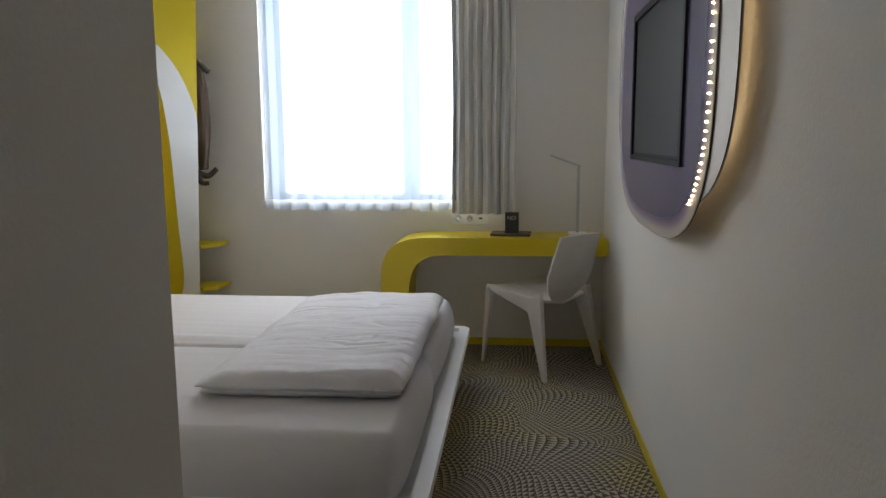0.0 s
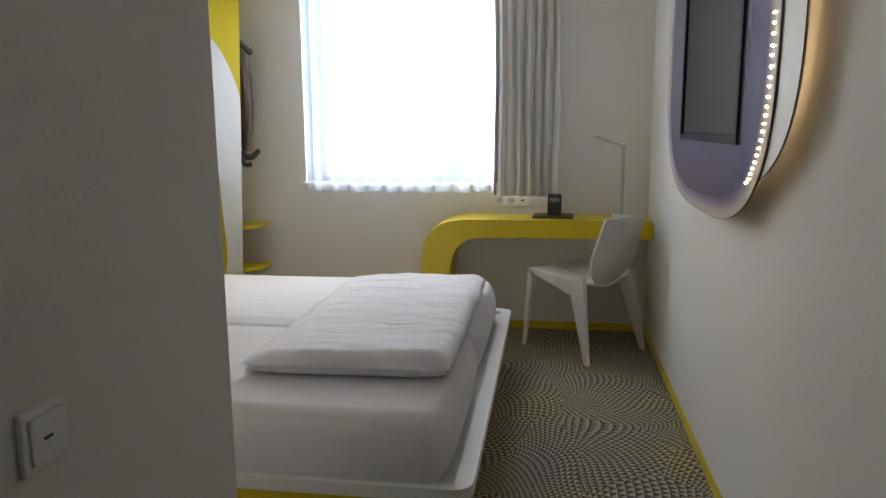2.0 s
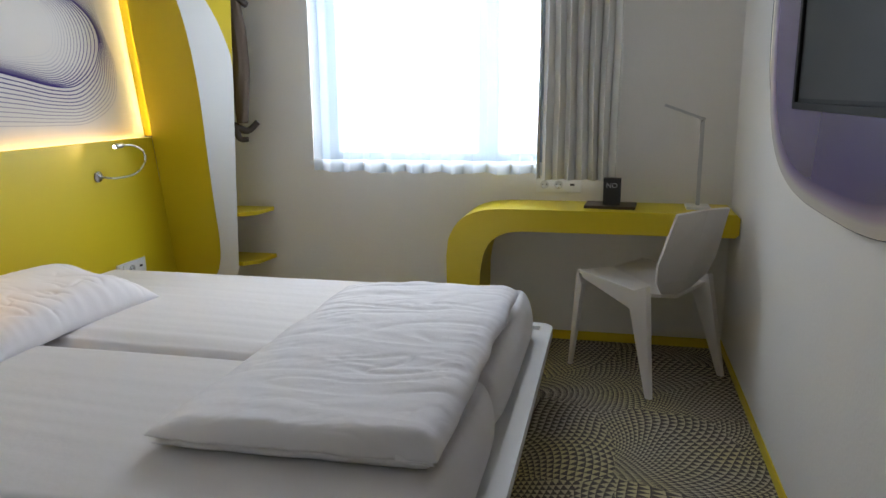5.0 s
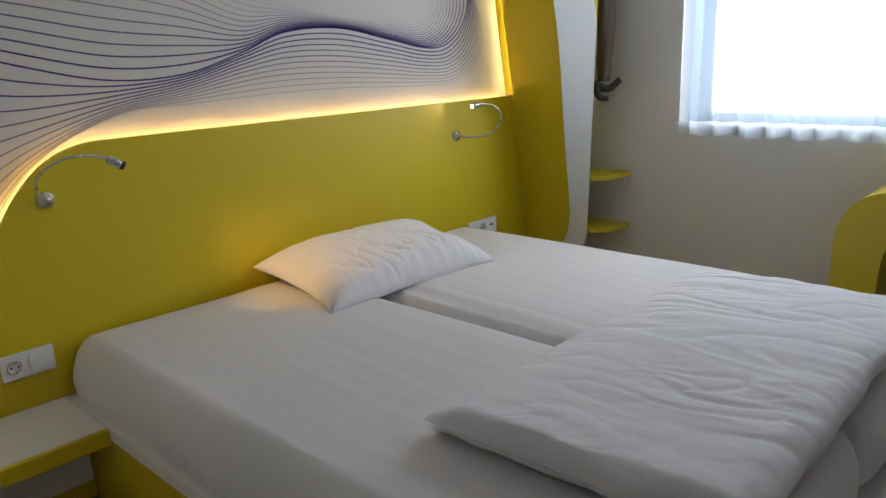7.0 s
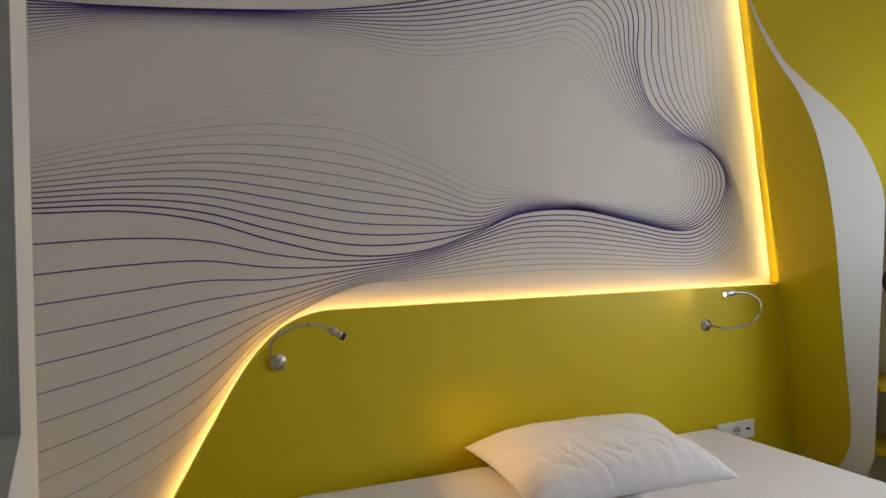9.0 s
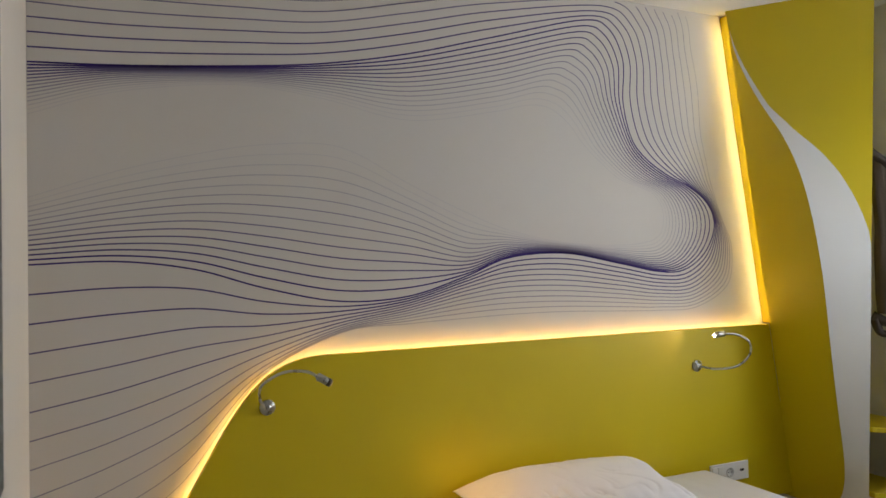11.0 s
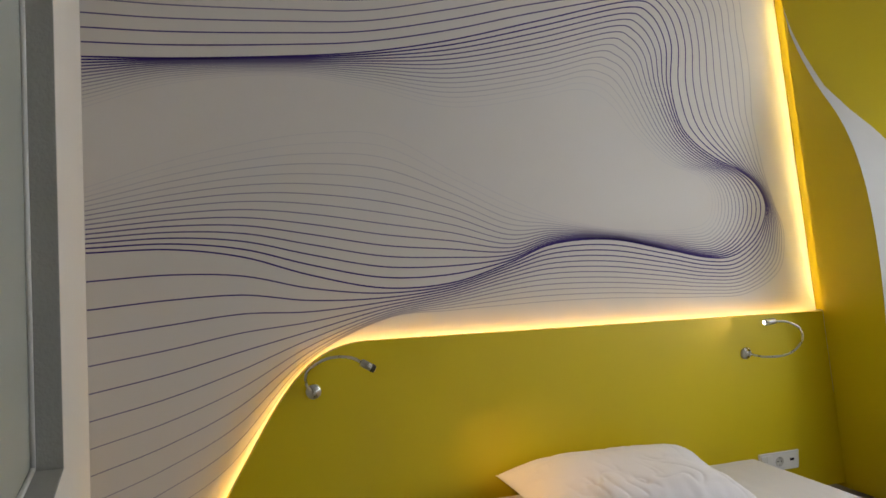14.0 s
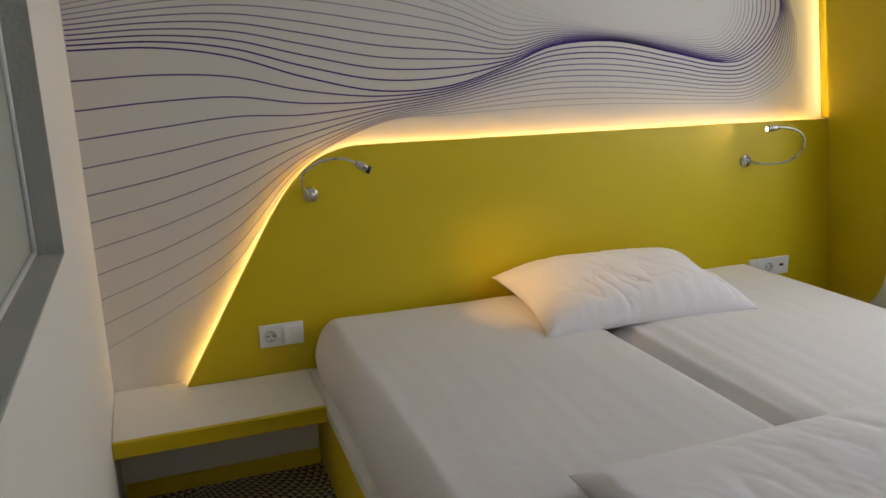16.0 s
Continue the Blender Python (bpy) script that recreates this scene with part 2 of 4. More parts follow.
# ---- mesh helpers ----
def mesh_object(name, bm, mat, parent=None, label="", smooth=False):
    me = bpy.data.meshes.new(name)
    bmesh.ops.recalc_face_normals(bm, faces=bm.faces)
    bm.to_mesh(me)
    bm.free()
    for m in mat if isinstance(mat, (list, tuple)) else (mat,):
        me.materials.append(m)
    if smooth:
        me.polygons.foreach_set("use_smooth", [True] * len(me.polygons))
    ob = new(name, me)
    if parent:
        ob.parent = parent
    if label:
        ob["label"] = label
    return ob


def part(name, bm, mat, parent, label="", smooth=False):
    return mesh_object(name, bm, mat, parent, label, smooth)


def thing(name, label, category, at=(0, 0, 0), turn=0.0, group="", kind=""):
    ob = new(name)
    ob.empty_display_size = 0.05
    ob.matrix_world = pose(*at, 0, 0, turn)
    return tagged(ob, label, category, group, kind)


def setting(name, bm, mat, label, category, smooth=False):
    return tagged(mesh_object(name, bm, mat, None, "", smooth), label, category, kind="structure")


def block(x0, x1, y0, y1, z0, z1, bevel=0.0, segments=2):
    bm = bmesh.new()
    add_block(bm, x0, x1, y0, y1, z0, z1)
    if bevel:
        bmesh.ops.bevel(bm, geom=bm.edges[:], offset=bevel, segments=segments, profile=0.5, affect="EDGES")
    return bm


def add_block(bm, x0, x1, y0, y1, z0, z1):
    v = [bm.verts.new((x, y, z)) for x in (x0, x1) for y in (y0, y1) for z in (z0, z1)]
    for f in ((0, 1, 3, 2), (4, 6, 7, 5), (0, 4, 5, 1), (2, 3, 7, 6), (0, 2, 6, 4), (1, 5, 7, 3)):
        bm.faces.new([v[k] for k in f])


def prism(outline, axis, low, high, bevel=0.0, segments=2):
    """A flat outline (pairs) drawn out along an axis: x takes (y, z), y takes (x, z), z takes (x, y)."""
    bm = bmesh.new()

    def spot(p, d):
        return {"x": (d, p[0], p[1]), "y": (p[0], d, p[1]), "z": (p[0], p[1], d)}[axis]

    a = [bm.verts.new(spot(p, low)) for p in outline]
    b = [bm.verts.new(spot(p, high)) for p in outline]
    bm.faces.new(a)
    bm.faces.new(b[::-1])
    n = len(outline)
    for k in range(n):
        bm.faces.new((a[k], b[k], b[(k + 1) % n], a[(k + 1) % n]))
    if bevel:
        rim = [e for e in bm.edges if (e.verts[0] in a and e.verts[1] in a) or (e.verts[0] in b and e.verts[1] in b)]
        bmesh.ops.bevel(bm, geom=rim, offset=bevel, segments=segments, profile=0.5, affect="EDGES")
    return bm


def tube(points, radius, sides=10):
    """A round bar along points; radius may be a number or one per point."""
    bm = bmesh.new()
    pts = [Vector(p) for p in points]
    rings, side = [], None
    for k, p in enumerate(pts):
        ahead = (pts[min(k + 1, len(pts) - 1)] - pts[max(k - 1, 0)]).normalized()
        if side is None:
            side = ahead.orthogonal().normalized()
        side = (side - ahead * side.dot(ahead)).normalized()
        other = ahead.cross(side)
        r = radius[k] if isinstance(radius, (list, tuple)) else radius
        rings.append([bm.verts.new(p + (side * math.cos(a) + other * math.sin(a)) * r) for a in (2 * math.pi * j / sides for j in range(sides))])
    for a, b in zip(rings, rings[1:]):
        for j in range(sides):
            bm.faces.new((a[j], a[(j + 1) % sides], b[(j + 1) % sides], b[j]))
    bm.faces.new(rings[0][::-1])
    bm.faces.new(rings[-1])
    return bm


def spline(points, steps=6):
    """A smooth line through points of any dimension."""
    p = np.array(points, float)
    p = np.vstack([2 * p[0] - p[1], p, 2 * p[-1] - p[-2]])
    out = []
    for k in range(1, len(p) - 2):
        for s in range(steps):
            t = s / steps
            a, b, c, d = p[k - 1:k + 3]
            out.append(0.5 * (2 * b + (c - a) * t + (2 * a - 5 * b + 4 * c - d) * t * t + (3 * b - a - 3 * c + d) * t ** 3))
    out.append(p[-2])
    return [tuple(q) for q in out]


def turned(profile, steps=24):
    """A body turned round z from pairs of radius and height."""
    bm = bmesh.new()
    rings = [[bm.verts.new((r * math.cos(a), r * math.sin(a), z)) for a in (2 * math.pi * k / steps for k in range(steps))] for r, z in profile]
    for a, b in zip(rings, rings[1:]):
        for k in range(steps):
            bm.faces.new((a[k], a[(k + 1) % steps], b[(k + 1) % steps], b[k]))
    bm.faces.new(rings[0][::-1])
    bm.faces.new(rings[-1])
    return bm


def add_loft(bm, top, low):
    a, b = [bm.verts.new(p) for p in top], [bm.verts.new(p) for p in low]
    bm.faces.new(a)
    bm.faces.new(b[::-1])
    for k in range(len(a)):
        bm.faces.new((a[k], b[k], b[(k + 1) % len(a)], a[(k + 1) % len(a)]))
    bmesh.ops.bevel(bm, geom=bm.edges[:], offset=0.004, segments=2, profile=0.5, affect="EDGES")


def soft_slab(nx, ny, shape):
    """A closed cushion: shape(u, v, top) gives the place for u, v from -1 to 1."""
    bm = bmesh.new()
    grids = []
    for top in (1, -1):
        grids.append([[None] * (ny + 1) for _ in range(nx + 1)])
        for i in range(nx + 1):
            for j in range(ny + 1):
                edge = i in (0, nx) or j in (0, ny)
                grids[-1][i][j] = grids[0][i][j] if edge and top < 0 else bm.verts.new(shape(2 * i / nx - 1, 2 * j / ny - 1, top))
    for g in grids:
        for i in range(nx):
            for j in range(ny):
                bm.faces.new((g[i][j], g[i + 1][j], g[i + 1][j + 1], g[i][j + 1]))
    return bm


def superellipse(cy, cz, a, b, power, steps=72):
    out = []
    for k in range(steps):
        t = 2 * math.pi * k / steps
        c, s = math.cos(t), math.sin(t)
        out.append((cy + a * math.copysign(abs(c) ** (2 / power), c), cz + b * math.copysign(abs(s) ** (2 / power), s)))
    return out


# ---- the room: plan in metres ----
X_PAPER, X_RIGHT, Y_WINDOW, Y_BACK, TOP = -0.06, 2.916, 0.373, -7.6, 2.50
BATH_A, BATH_B = Vector((X_PAPER, -2.985)), Vector((1.697, -2.905))   # face of the bathroom wall
WIN_X0, WIN_X1, WIN_Z0, WIN_Z1 = 0.738, 2.25, 0.923, 2.42


def bath(s, back=0.0, z=0.0):
    """A place on the bathroom wall: s metres along it, back metres into it."""
    along = (BATH_B - BATH_A).normalized()
    p = BATH_A + along * s - Vector((-along.y, along.x)) * back
    return (p.x, p.y, z)


BATH_LONG = (BATH_B - BATH_A).length

setting("floor", block(-0.3, 3.2, -7.9, 0.7, -0.1, 0.0), CARPET, "carpet of dark brown and beige triangles in swirling fans", "carpet")
setting("ceiling", block(-0.3, 3.2, -7.9, 0.7, TOP, TOP + 0.1), CEILING, "plain white painted ceiling", "ceiling")
wall_head = setting("wall_headboard", block(X_PAPER - 0.2, X_PAPER, -3.2, Y_WINDOW, 0, TOP), PAPER, "pale wallpaper printed with violet flowing lines", "wall")
setting("wall_right", block(X_RIGHT, X_RIGHT + 0.2, Y_BACK, Y_WINDOW, 0, TOP), PLASTER, "white rough-plastered wall of the corridor and room", "wall")
# out of view; set far back so that less light bounces into the room
setting("unseen_corridor_wall", block(1.4, 3.1, Y_BACK - 0.2, Y_BACK, 0, TOP), PLASTER, "unseen plain white wall closing the corridor", "wall")

bm = bmesh.new()
for b in ((X_PAPER - 0.2, WIN_X0, 0, TOP), (WIN_X1, X_RIGHT + 0.2, 0, TOP), (WIN_X0, WIN_X1, 0, WIN_Z0), (WIN_X0, WIN_X1, WIN_Z1, TOP)):
    add_block(bm, b[0], b[1], Y_WINDOW, Y_WINDOW + 0.30, b[2], b[3])
setting("wall_window", bm, PLASTER, "white wall with a wide window above the desk", "wall")


def bathroom_wall():
    """Wall with a shallow recess that holds a frosted pane, and the corridor side round the corner."""
    s0, s1, z0, z1, deep = 0.835, 1.69, 0.96, 2.12, 0.06
    bm = bmesh.new()

    def slab(a, b, low, high, near=0.0, far=0.16):
        v = [bm.verts.new(bath(s, d, z)) for s in (a, b) for d in (near, far) for z in (low, high)]
        for f in ((0, 1, 3, 2), (4, 6, 7, 5), (0, 4, 5, 1), (2, 3, 7, 6), (0, 2, 6, 4), (1, 5, 7, 3)):
            bm.faces.new([v[k] for k in f])

    slab(0, s0, 0, TOP)
    slab(s1, BATH_LONG - 0.026, 0, TOP)
    slab(s0, s1, 0, z0)
    slab(s0, s1, z1, TOP)
    wall = setting("wall_bathroom", bm, PLASTER, "white plastered wall with a recessed frosted pane", "wall")
    pane_thing = thing("window_2", "recessed grey-framed frosted glass pane in the bathroom wall", "window", kind="structure")
    bm = bmesh.new()
    for a, b, low, high in ((s0, s0 + 0.004, z0, z1), (s1 - 0.004, s1, z0, z1), (s0, s1, z0, z0 + 0.004), (s0, s1, z1 - 0.004, z1)):
        v = [bm.verts.new(bath(s, d, z)) for s in (a, b) for d in (0.001, deep) for z in (low, high)]
        for f in ((0, 1, 3, 2), (4, 6, 7, 5), (0, 4, 5, 1), (2, 3, 7, 6), (0, 2, 6, 4), (1, 5, 7, 3)):
            bm.faces.new([v[k] for k in f])
    part("reveal", bm, REVEAL, pane_thing, "rough grey plaster reveal")
    bm = bmesh.new()
    v = [bm.verts.new(bath(s, d, z)) for s in (s0, s1) for d in (deep, deep + 0.02) for z in (z0, z1)]
    for f in ((0, 1, 3, 2), (4, 6, 7, 5), (0, 4, 5, 1), (2, 3, 7, 6), (0, 2, 6, 4), (1, 5, 7, 3)):
        bm.faces.new([v[k] for k in f])
    part("pane", bm, FROSTED, pane_thing, "grey-green frosted pane")
    for name, ends in (("seal", ((s0 + 0.01, z0 + 0.01), (s0 + 0.01, z1 - 0.01))), ("seal", ((s0 + 0.01, z0 + 0.01), (s1 - 0.01, z0 + 0.01)))):
        part(name, tube([bath(s, deep - 0.004, z) for s, z in ends], 0.006, 6), PLASTIC, pane_thing, "pale silicone seal", True)
    return wall


bathroom_wall()
setting("wall_corridor", prism([(1.697, -2.905), (1.697, Y_BACK), (1.56, Y_BACK), (1.56, -3.06), (1.669, -3.06), (1.672, -2.9062)], "z", 0, TOP), PLASTER,
        "white rough-plastered wall of the narrow corridor", "wall")

# skirting boards, painted yellow
for name, b in (("baseboard_right", (X_RIGHT - 0.007, X_RIGHT, Y_BACK, Y_WINDOW)), ("baseboard_window", (0.5, X_RIGHT - 0.007, Y_WINDOW - 0.012, Y_WINDOW))):
    setting(name, block(*b, 0, 0.048, 0.003), YELLOW, "narrow yellow painted skirting board", "skirting board")
setting("ground", block(-400, 400, 1.2, 800, -7.1, -7.0), GROUND, "pale paved ground outside", "ground")


# ---- window ----
def window():
    w = thing("window_1", "white framed window with one mullion, bright overcast sky behind", "window", kind="structure")
    y0, y1 = Y_WINDOW + 0.13, Y_WINDOW + 0.20
    for name, b in (("frame_side", (WIN_X0, WIN_X0 + 0.105, WIN_Z0, WIN_Z1)), ("frame_side", (WIN_X1 - 0.075, WIN_X1, WIN_Z0, WIN_Z1)),
                    ("frame_bottom", (WIN_X0 + 0.075, WIN_X1 - 0.075, WIN_Z0, WIN_Z0 + 0.050)), ("frame_top", (WIN_X0 + 0.075, WIN_X1 - 0.075, WIN_Z1 - 0.085, WIN_Z1)),
                    ("mullion", (1.632, 1.748, WIN_Z0 + 0.050, WIN_Z1 - 0.085))):
        part(name, block(b[0], b[1], y0, y1, b[2], b[3], 0.006), PLASTIC, w)
    for a, b in ((WIN_X0 + 0.10, 1.637), (1.743, WIN_X1 - 0.07)):
        pane = part("pane", block(a, b, y0 + 0.03, y0 + 0.036, WIN_Z0 + 0.045, WIN_Z1 - 0.08), GLASS, w)
        pane.visible_shadow = False
    part("window_sill", block(WIN_X0 - 0.015, WIN_X1 + 0.015, Y_WINDOW - 0.02, Y_WINDOW + 0.13, WIN_Z0 - 0.012, WIN_Z0 + 0.008, 0.003), PLASTIC, w)


window()


def hanging(x0, x1, y, z0, z1, folds, deep, seed, hem=0.0, nz=24):
    """A hanging curtain with folds that wander a little on the way down."""
    rnd = random.Random(seed)
    bm = bmesh.new()
    nx = folds * 12
    phase = [rnd.uniform(-0.5, 0.5) for _ in range(folds + 2)]
    size = [rnd.uniform(0.55, 1.2) for _ in range(folds + 2)]
    rows = []
    for j in range(nz + 1):
        z = z0 + (z1 - z0) * j / nz
        row = []
        for i in range(nx + 1):
            t = i / nx
            f = t * folds
            k = int(f)
            mixf = f - k
            amp = size[k] * (1 - mixf) + size[k + 1] * mixf
            sway = phase[k] * (1 - mixf) + phase[k + 1] * mixf
            a = 2 * math.pi * f + sway * (1.2 + 0.5 * math.sin(3 * z))
            x = x0 + (x1 - x0) * t + 0.006 * math.sin(2 * a) + 0.004 * math.sin(5 * z + k)
            row.append(bm.verts.new((x, y + deep * amp * math.sin(a), z + (hem * math.sin(a * 0.5 + 1.3) if j == 0 else 0))))
        rows.append(row)
    for a, b in zip(rows, rows[1:]):
        for i in range(nx):
            bm.faces.new((a[i], a[i + 1], b[i + 1], b[i]))
    return bm


voile = mesh_object("sheer_curtain", hanging(0.772, 2.02, Y_WINDOW - 0.050, 0.880, 2.44, 11, 0.030, 4, 0.005), (SHEER, LIT_HEM), None, "", True)
# lowest rows take the dense hem cloth with window light in its tint
for poly in voile.data.polygons:
    poly.material_index = 1 if poly.center.z < 0.94 else 0
tagged(voile, "white translucent voile curtain hanging before the window", "curtain")
drape = mesh_object("blackout_curtain", hanging(1.975, 2.37, Y_WINDOW - 0.085, 0.860, 2.44, 7, 0.036, 9, 0.003), GREY_CURTAIN, None, "", True)
tagged(drape, "heavy grey curtain drawn aside in close folds", "curtain")
rail = thing("curtain_rail", "slim white ceiling rail holding both curtains", "curtain rail")
part("track", block(0.55, 2.75, Y_WINDOW - 0.11, Y_WINDOW - 0.02, 2.44, TOP, 0.004), WHITE_LAC, rail)


# ---- headboard with light cove ----
LEAN = 0.158


def side_y(z):
    return -LEAN * (z - 1.08)


HEAD_CURVE = spline([(-2.75, 0.293), (-2.646, 0.474), (-2.515, 0.702), (-2.407, 0.884), (-2.324, 0.986), (-2.244, 1.045), (-2.145, 1.076), (-2.03, 1.08)], 5)


def headboard():
    h = thing("headboard", "yellow headboard panel with a curved shoulder, lit from behind", "headboard")
    outline = HEAD_CURVE + [(0.0, 1.08), (side_y(0.29), 0.293)]
    part("panel", prism(outline, "x", -0.024, 0.0, 0.0015, 1), YELLOW, h)
    spacer = [(-2.60, 0.30), (-2.25, 0.95), (-2.05, 1.0), (-0.05, 1.0), (-0.05, 0.30)]
    part("spacer", prism(spacer, "x", X_PAPER, -0.024), WHITE_LAC, h)
    # light strip behind the edge
    inner = [(y + 0.022 if k < 30 else y, z - (0.022 if k > 16 else 0.010)) for k, (y, z) in enumerate(HEAD_CURVE)] + [(-0.03, 1.058)]
    part("led_strip", tube([(-0.041, y, z) for y, z in inner], 0.007, 6), LED_WARM, h, "warm white light strip", True)


headboard()


def wardrobe_fin():
    """The flared partition between bed and wardrobe: yellow flank, white edge, yellow upper front."""
    f = thing("wardrobe_partition", "flared yellow wardrobe side with a sweeping white edge", "partition")
    prof = spline([(2.50, 0.004), (2.34, 0.018), (2.20, 0.060), (2.05, 0.130), (1.90, 0.216), (1.74, 0.272), (1.55, 0.302), (1.30, 0.313), (1.00, 0.304), (0.77, 0.298), (0.50, 0.293),
                   (0.36, 0.262), (0.27, 0.20)], 4)
    zs, xs = [p[0] for p in prof], [p[1] for p in prof]
    share = lambda z: float(np.interp(z, [1.42, 1.50, 1.62, 1.74, 1.84, 1.92, 2.04, 2.22, 2.42], [1.0, 0.94, 0.75, 0.54, 0.34, 0.17, 0.06, 0.03, 0.0]))
    a = [Vector((x, side_y(z), z)) for z, x in zip(zs, xs)]
    b = [Vector((min(0.36 + 0.042 * z, 0.36 + 0.042 * z - 0.35 * max(0.0, 0.36 - z)), 0.125, z)) for z in zs]
    flank = bmesh.new()
    back = [flank.verts.new((0.001, side_y(z), z)) for z in zs]
    front = [flank.verts.new(p) for p in a]
    back2 = [flank.verts.new((0.001, side_y(z) + 0.008, z)) for z in zs]
    front2 = [flank.verts.new((p.x - 0.004, p.y + 0.018, p.z)) for p in a]
    for k in range(len(zs) - 1):
        flank.faces.new((back[k], front[k], front[k + 1], back[k + 1]))
        flank.faces.new((back2[k], back2[k + 1], front2[k + 1], front2[k]))
        flank.faces.new((back[k], back[k + 1], back2[k + 1], back2[k]))
    part("flank", flank, YELLOW, f, smooth=False)
    white, upper = bmesh.new(), bmesh.new()

    def strip(bm, s0, s1, n, push):
        rows = []
        for k, z in enumerate(zs):
            lo, hi = s0(z), s1(z)
            rows.append([bm.verts.new(a[k].lerp(b[k], lo + (hi - lo) * j / n) + Vector((push, -push, 0))) for j in range(n + 1)])
        for p, q in zip(rows, rows[1:]):
            for j in range(n):
                try:
                    bm.faces.new((p[j], p[j + 1], q[j + 1], q[j]))
                except ValueError:
                    pass
        bmesh.ops.dissolve_degenerate(bm, dist=0.0005, edges=bm.edges[:])

    strip(white, lambda z: 0.0, share, 6, 0.003)
    strip(upper, share, lambda z: 1.0, 6, 0.0)
    part("edge_band", white, WHITE_LAC, f, "white lacquered sweeping edge", smooth=True)
    part("upper_front", upper, YELLOW, f, smooth=True)
    inner = bmesh.new()
    rows = [[inner.verts.new(p) for p in (b[k], (X_PAPER, 0.125, zs[k]))] for k in range(len(zs))]
    for p, q in zip(rows, rows[1:]):
        inner.faces.new((p[0], p[1], q[1], q[0]))
    part("inner_flank", inner, YELLOW, f)
    channel = bmesh.new()
    add_loft(channel, [(x, side_y(2.49) + d, 2.49) for x, d in ((-0.059, 0.022), (0.0, 0.022), (0.0, 0.030), (-0.059, 0.030))],
             [(x, side_y(1.082) + d, 1.082) for x, d in ((-0.059, 0.022), (0.0, 0.022), (0.0, 0.030), (-0.059, 0.030))])
    part("light_channel", channel, YELLOW, f, "yellow back of the light channel")
    strip_line = [(-0.0035, side_y(z) + 0.0175, z) for z in (1.10, 1.5, 2.0, 2.46)]
    part("led_strip", tube(strip_line, 0.0056, 6), LED_SIDE, f, "warm white light strip", True)


wardrobe_fin()
for z in (0.670, 0.398):
    sh = mesh_object("wardrobe_shelf", prism([(X_PAPER, 0.13), (0.40, 0.13), (0.468, 0.20), (0.484, 0.372), (X_PAPER, 0.372)], "z", z - 0.022, z, 0.002, 1), YELLOW)
    tagged(sh, "yellow laminate shelf in the open wardrobe niche", "shelf", "wardrobe shelves")


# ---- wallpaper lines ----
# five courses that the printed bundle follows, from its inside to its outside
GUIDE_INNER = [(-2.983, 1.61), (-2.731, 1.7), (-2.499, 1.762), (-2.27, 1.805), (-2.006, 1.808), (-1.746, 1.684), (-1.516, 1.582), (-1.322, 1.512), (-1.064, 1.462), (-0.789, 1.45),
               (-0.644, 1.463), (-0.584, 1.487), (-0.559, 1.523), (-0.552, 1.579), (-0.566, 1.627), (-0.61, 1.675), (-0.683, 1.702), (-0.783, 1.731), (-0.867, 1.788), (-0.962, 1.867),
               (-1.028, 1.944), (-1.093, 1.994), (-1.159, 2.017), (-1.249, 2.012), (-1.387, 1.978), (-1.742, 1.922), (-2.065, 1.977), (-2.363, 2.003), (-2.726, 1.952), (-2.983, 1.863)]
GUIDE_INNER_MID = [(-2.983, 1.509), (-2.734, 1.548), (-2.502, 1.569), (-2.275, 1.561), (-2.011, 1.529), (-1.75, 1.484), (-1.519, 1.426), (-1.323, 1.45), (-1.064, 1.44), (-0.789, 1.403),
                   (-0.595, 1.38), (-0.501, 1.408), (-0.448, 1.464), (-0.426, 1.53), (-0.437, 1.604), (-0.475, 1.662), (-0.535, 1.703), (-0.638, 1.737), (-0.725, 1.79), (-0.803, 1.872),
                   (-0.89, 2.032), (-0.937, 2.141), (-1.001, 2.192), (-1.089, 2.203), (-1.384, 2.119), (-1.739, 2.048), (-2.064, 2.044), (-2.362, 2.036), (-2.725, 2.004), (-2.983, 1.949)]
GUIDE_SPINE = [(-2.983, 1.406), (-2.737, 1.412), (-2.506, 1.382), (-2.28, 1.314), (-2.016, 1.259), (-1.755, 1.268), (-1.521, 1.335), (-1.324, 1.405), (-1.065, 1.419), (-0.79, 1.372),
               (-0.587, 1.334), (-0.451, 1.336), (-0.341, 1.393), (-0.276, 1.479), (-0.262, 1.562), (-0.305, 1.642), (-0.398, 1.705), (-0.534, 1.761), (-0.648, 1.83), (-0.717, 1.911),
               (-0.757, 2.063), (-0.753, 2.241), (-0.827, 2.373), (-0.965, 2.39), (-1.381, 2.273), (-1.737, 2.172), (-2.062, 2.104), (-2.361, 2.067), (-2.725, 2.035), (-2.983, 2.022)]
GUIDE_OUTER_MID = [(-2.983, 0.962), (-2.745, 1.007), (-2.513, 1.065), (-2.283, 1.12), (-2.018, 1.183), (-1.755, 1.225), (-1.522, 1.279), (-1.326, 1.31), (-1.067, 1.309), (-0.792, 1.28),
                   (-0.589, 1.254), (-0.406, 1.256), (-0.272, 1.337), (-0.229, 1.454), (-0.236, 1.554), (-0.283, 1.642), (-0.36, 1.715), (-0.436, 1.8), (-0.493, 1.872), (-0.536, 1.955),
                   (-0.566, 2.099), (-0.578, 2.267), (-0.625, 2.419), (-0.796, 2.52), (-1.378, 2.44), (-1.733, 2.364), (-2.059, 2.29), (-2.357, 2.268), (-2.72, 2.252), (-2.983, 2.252)]
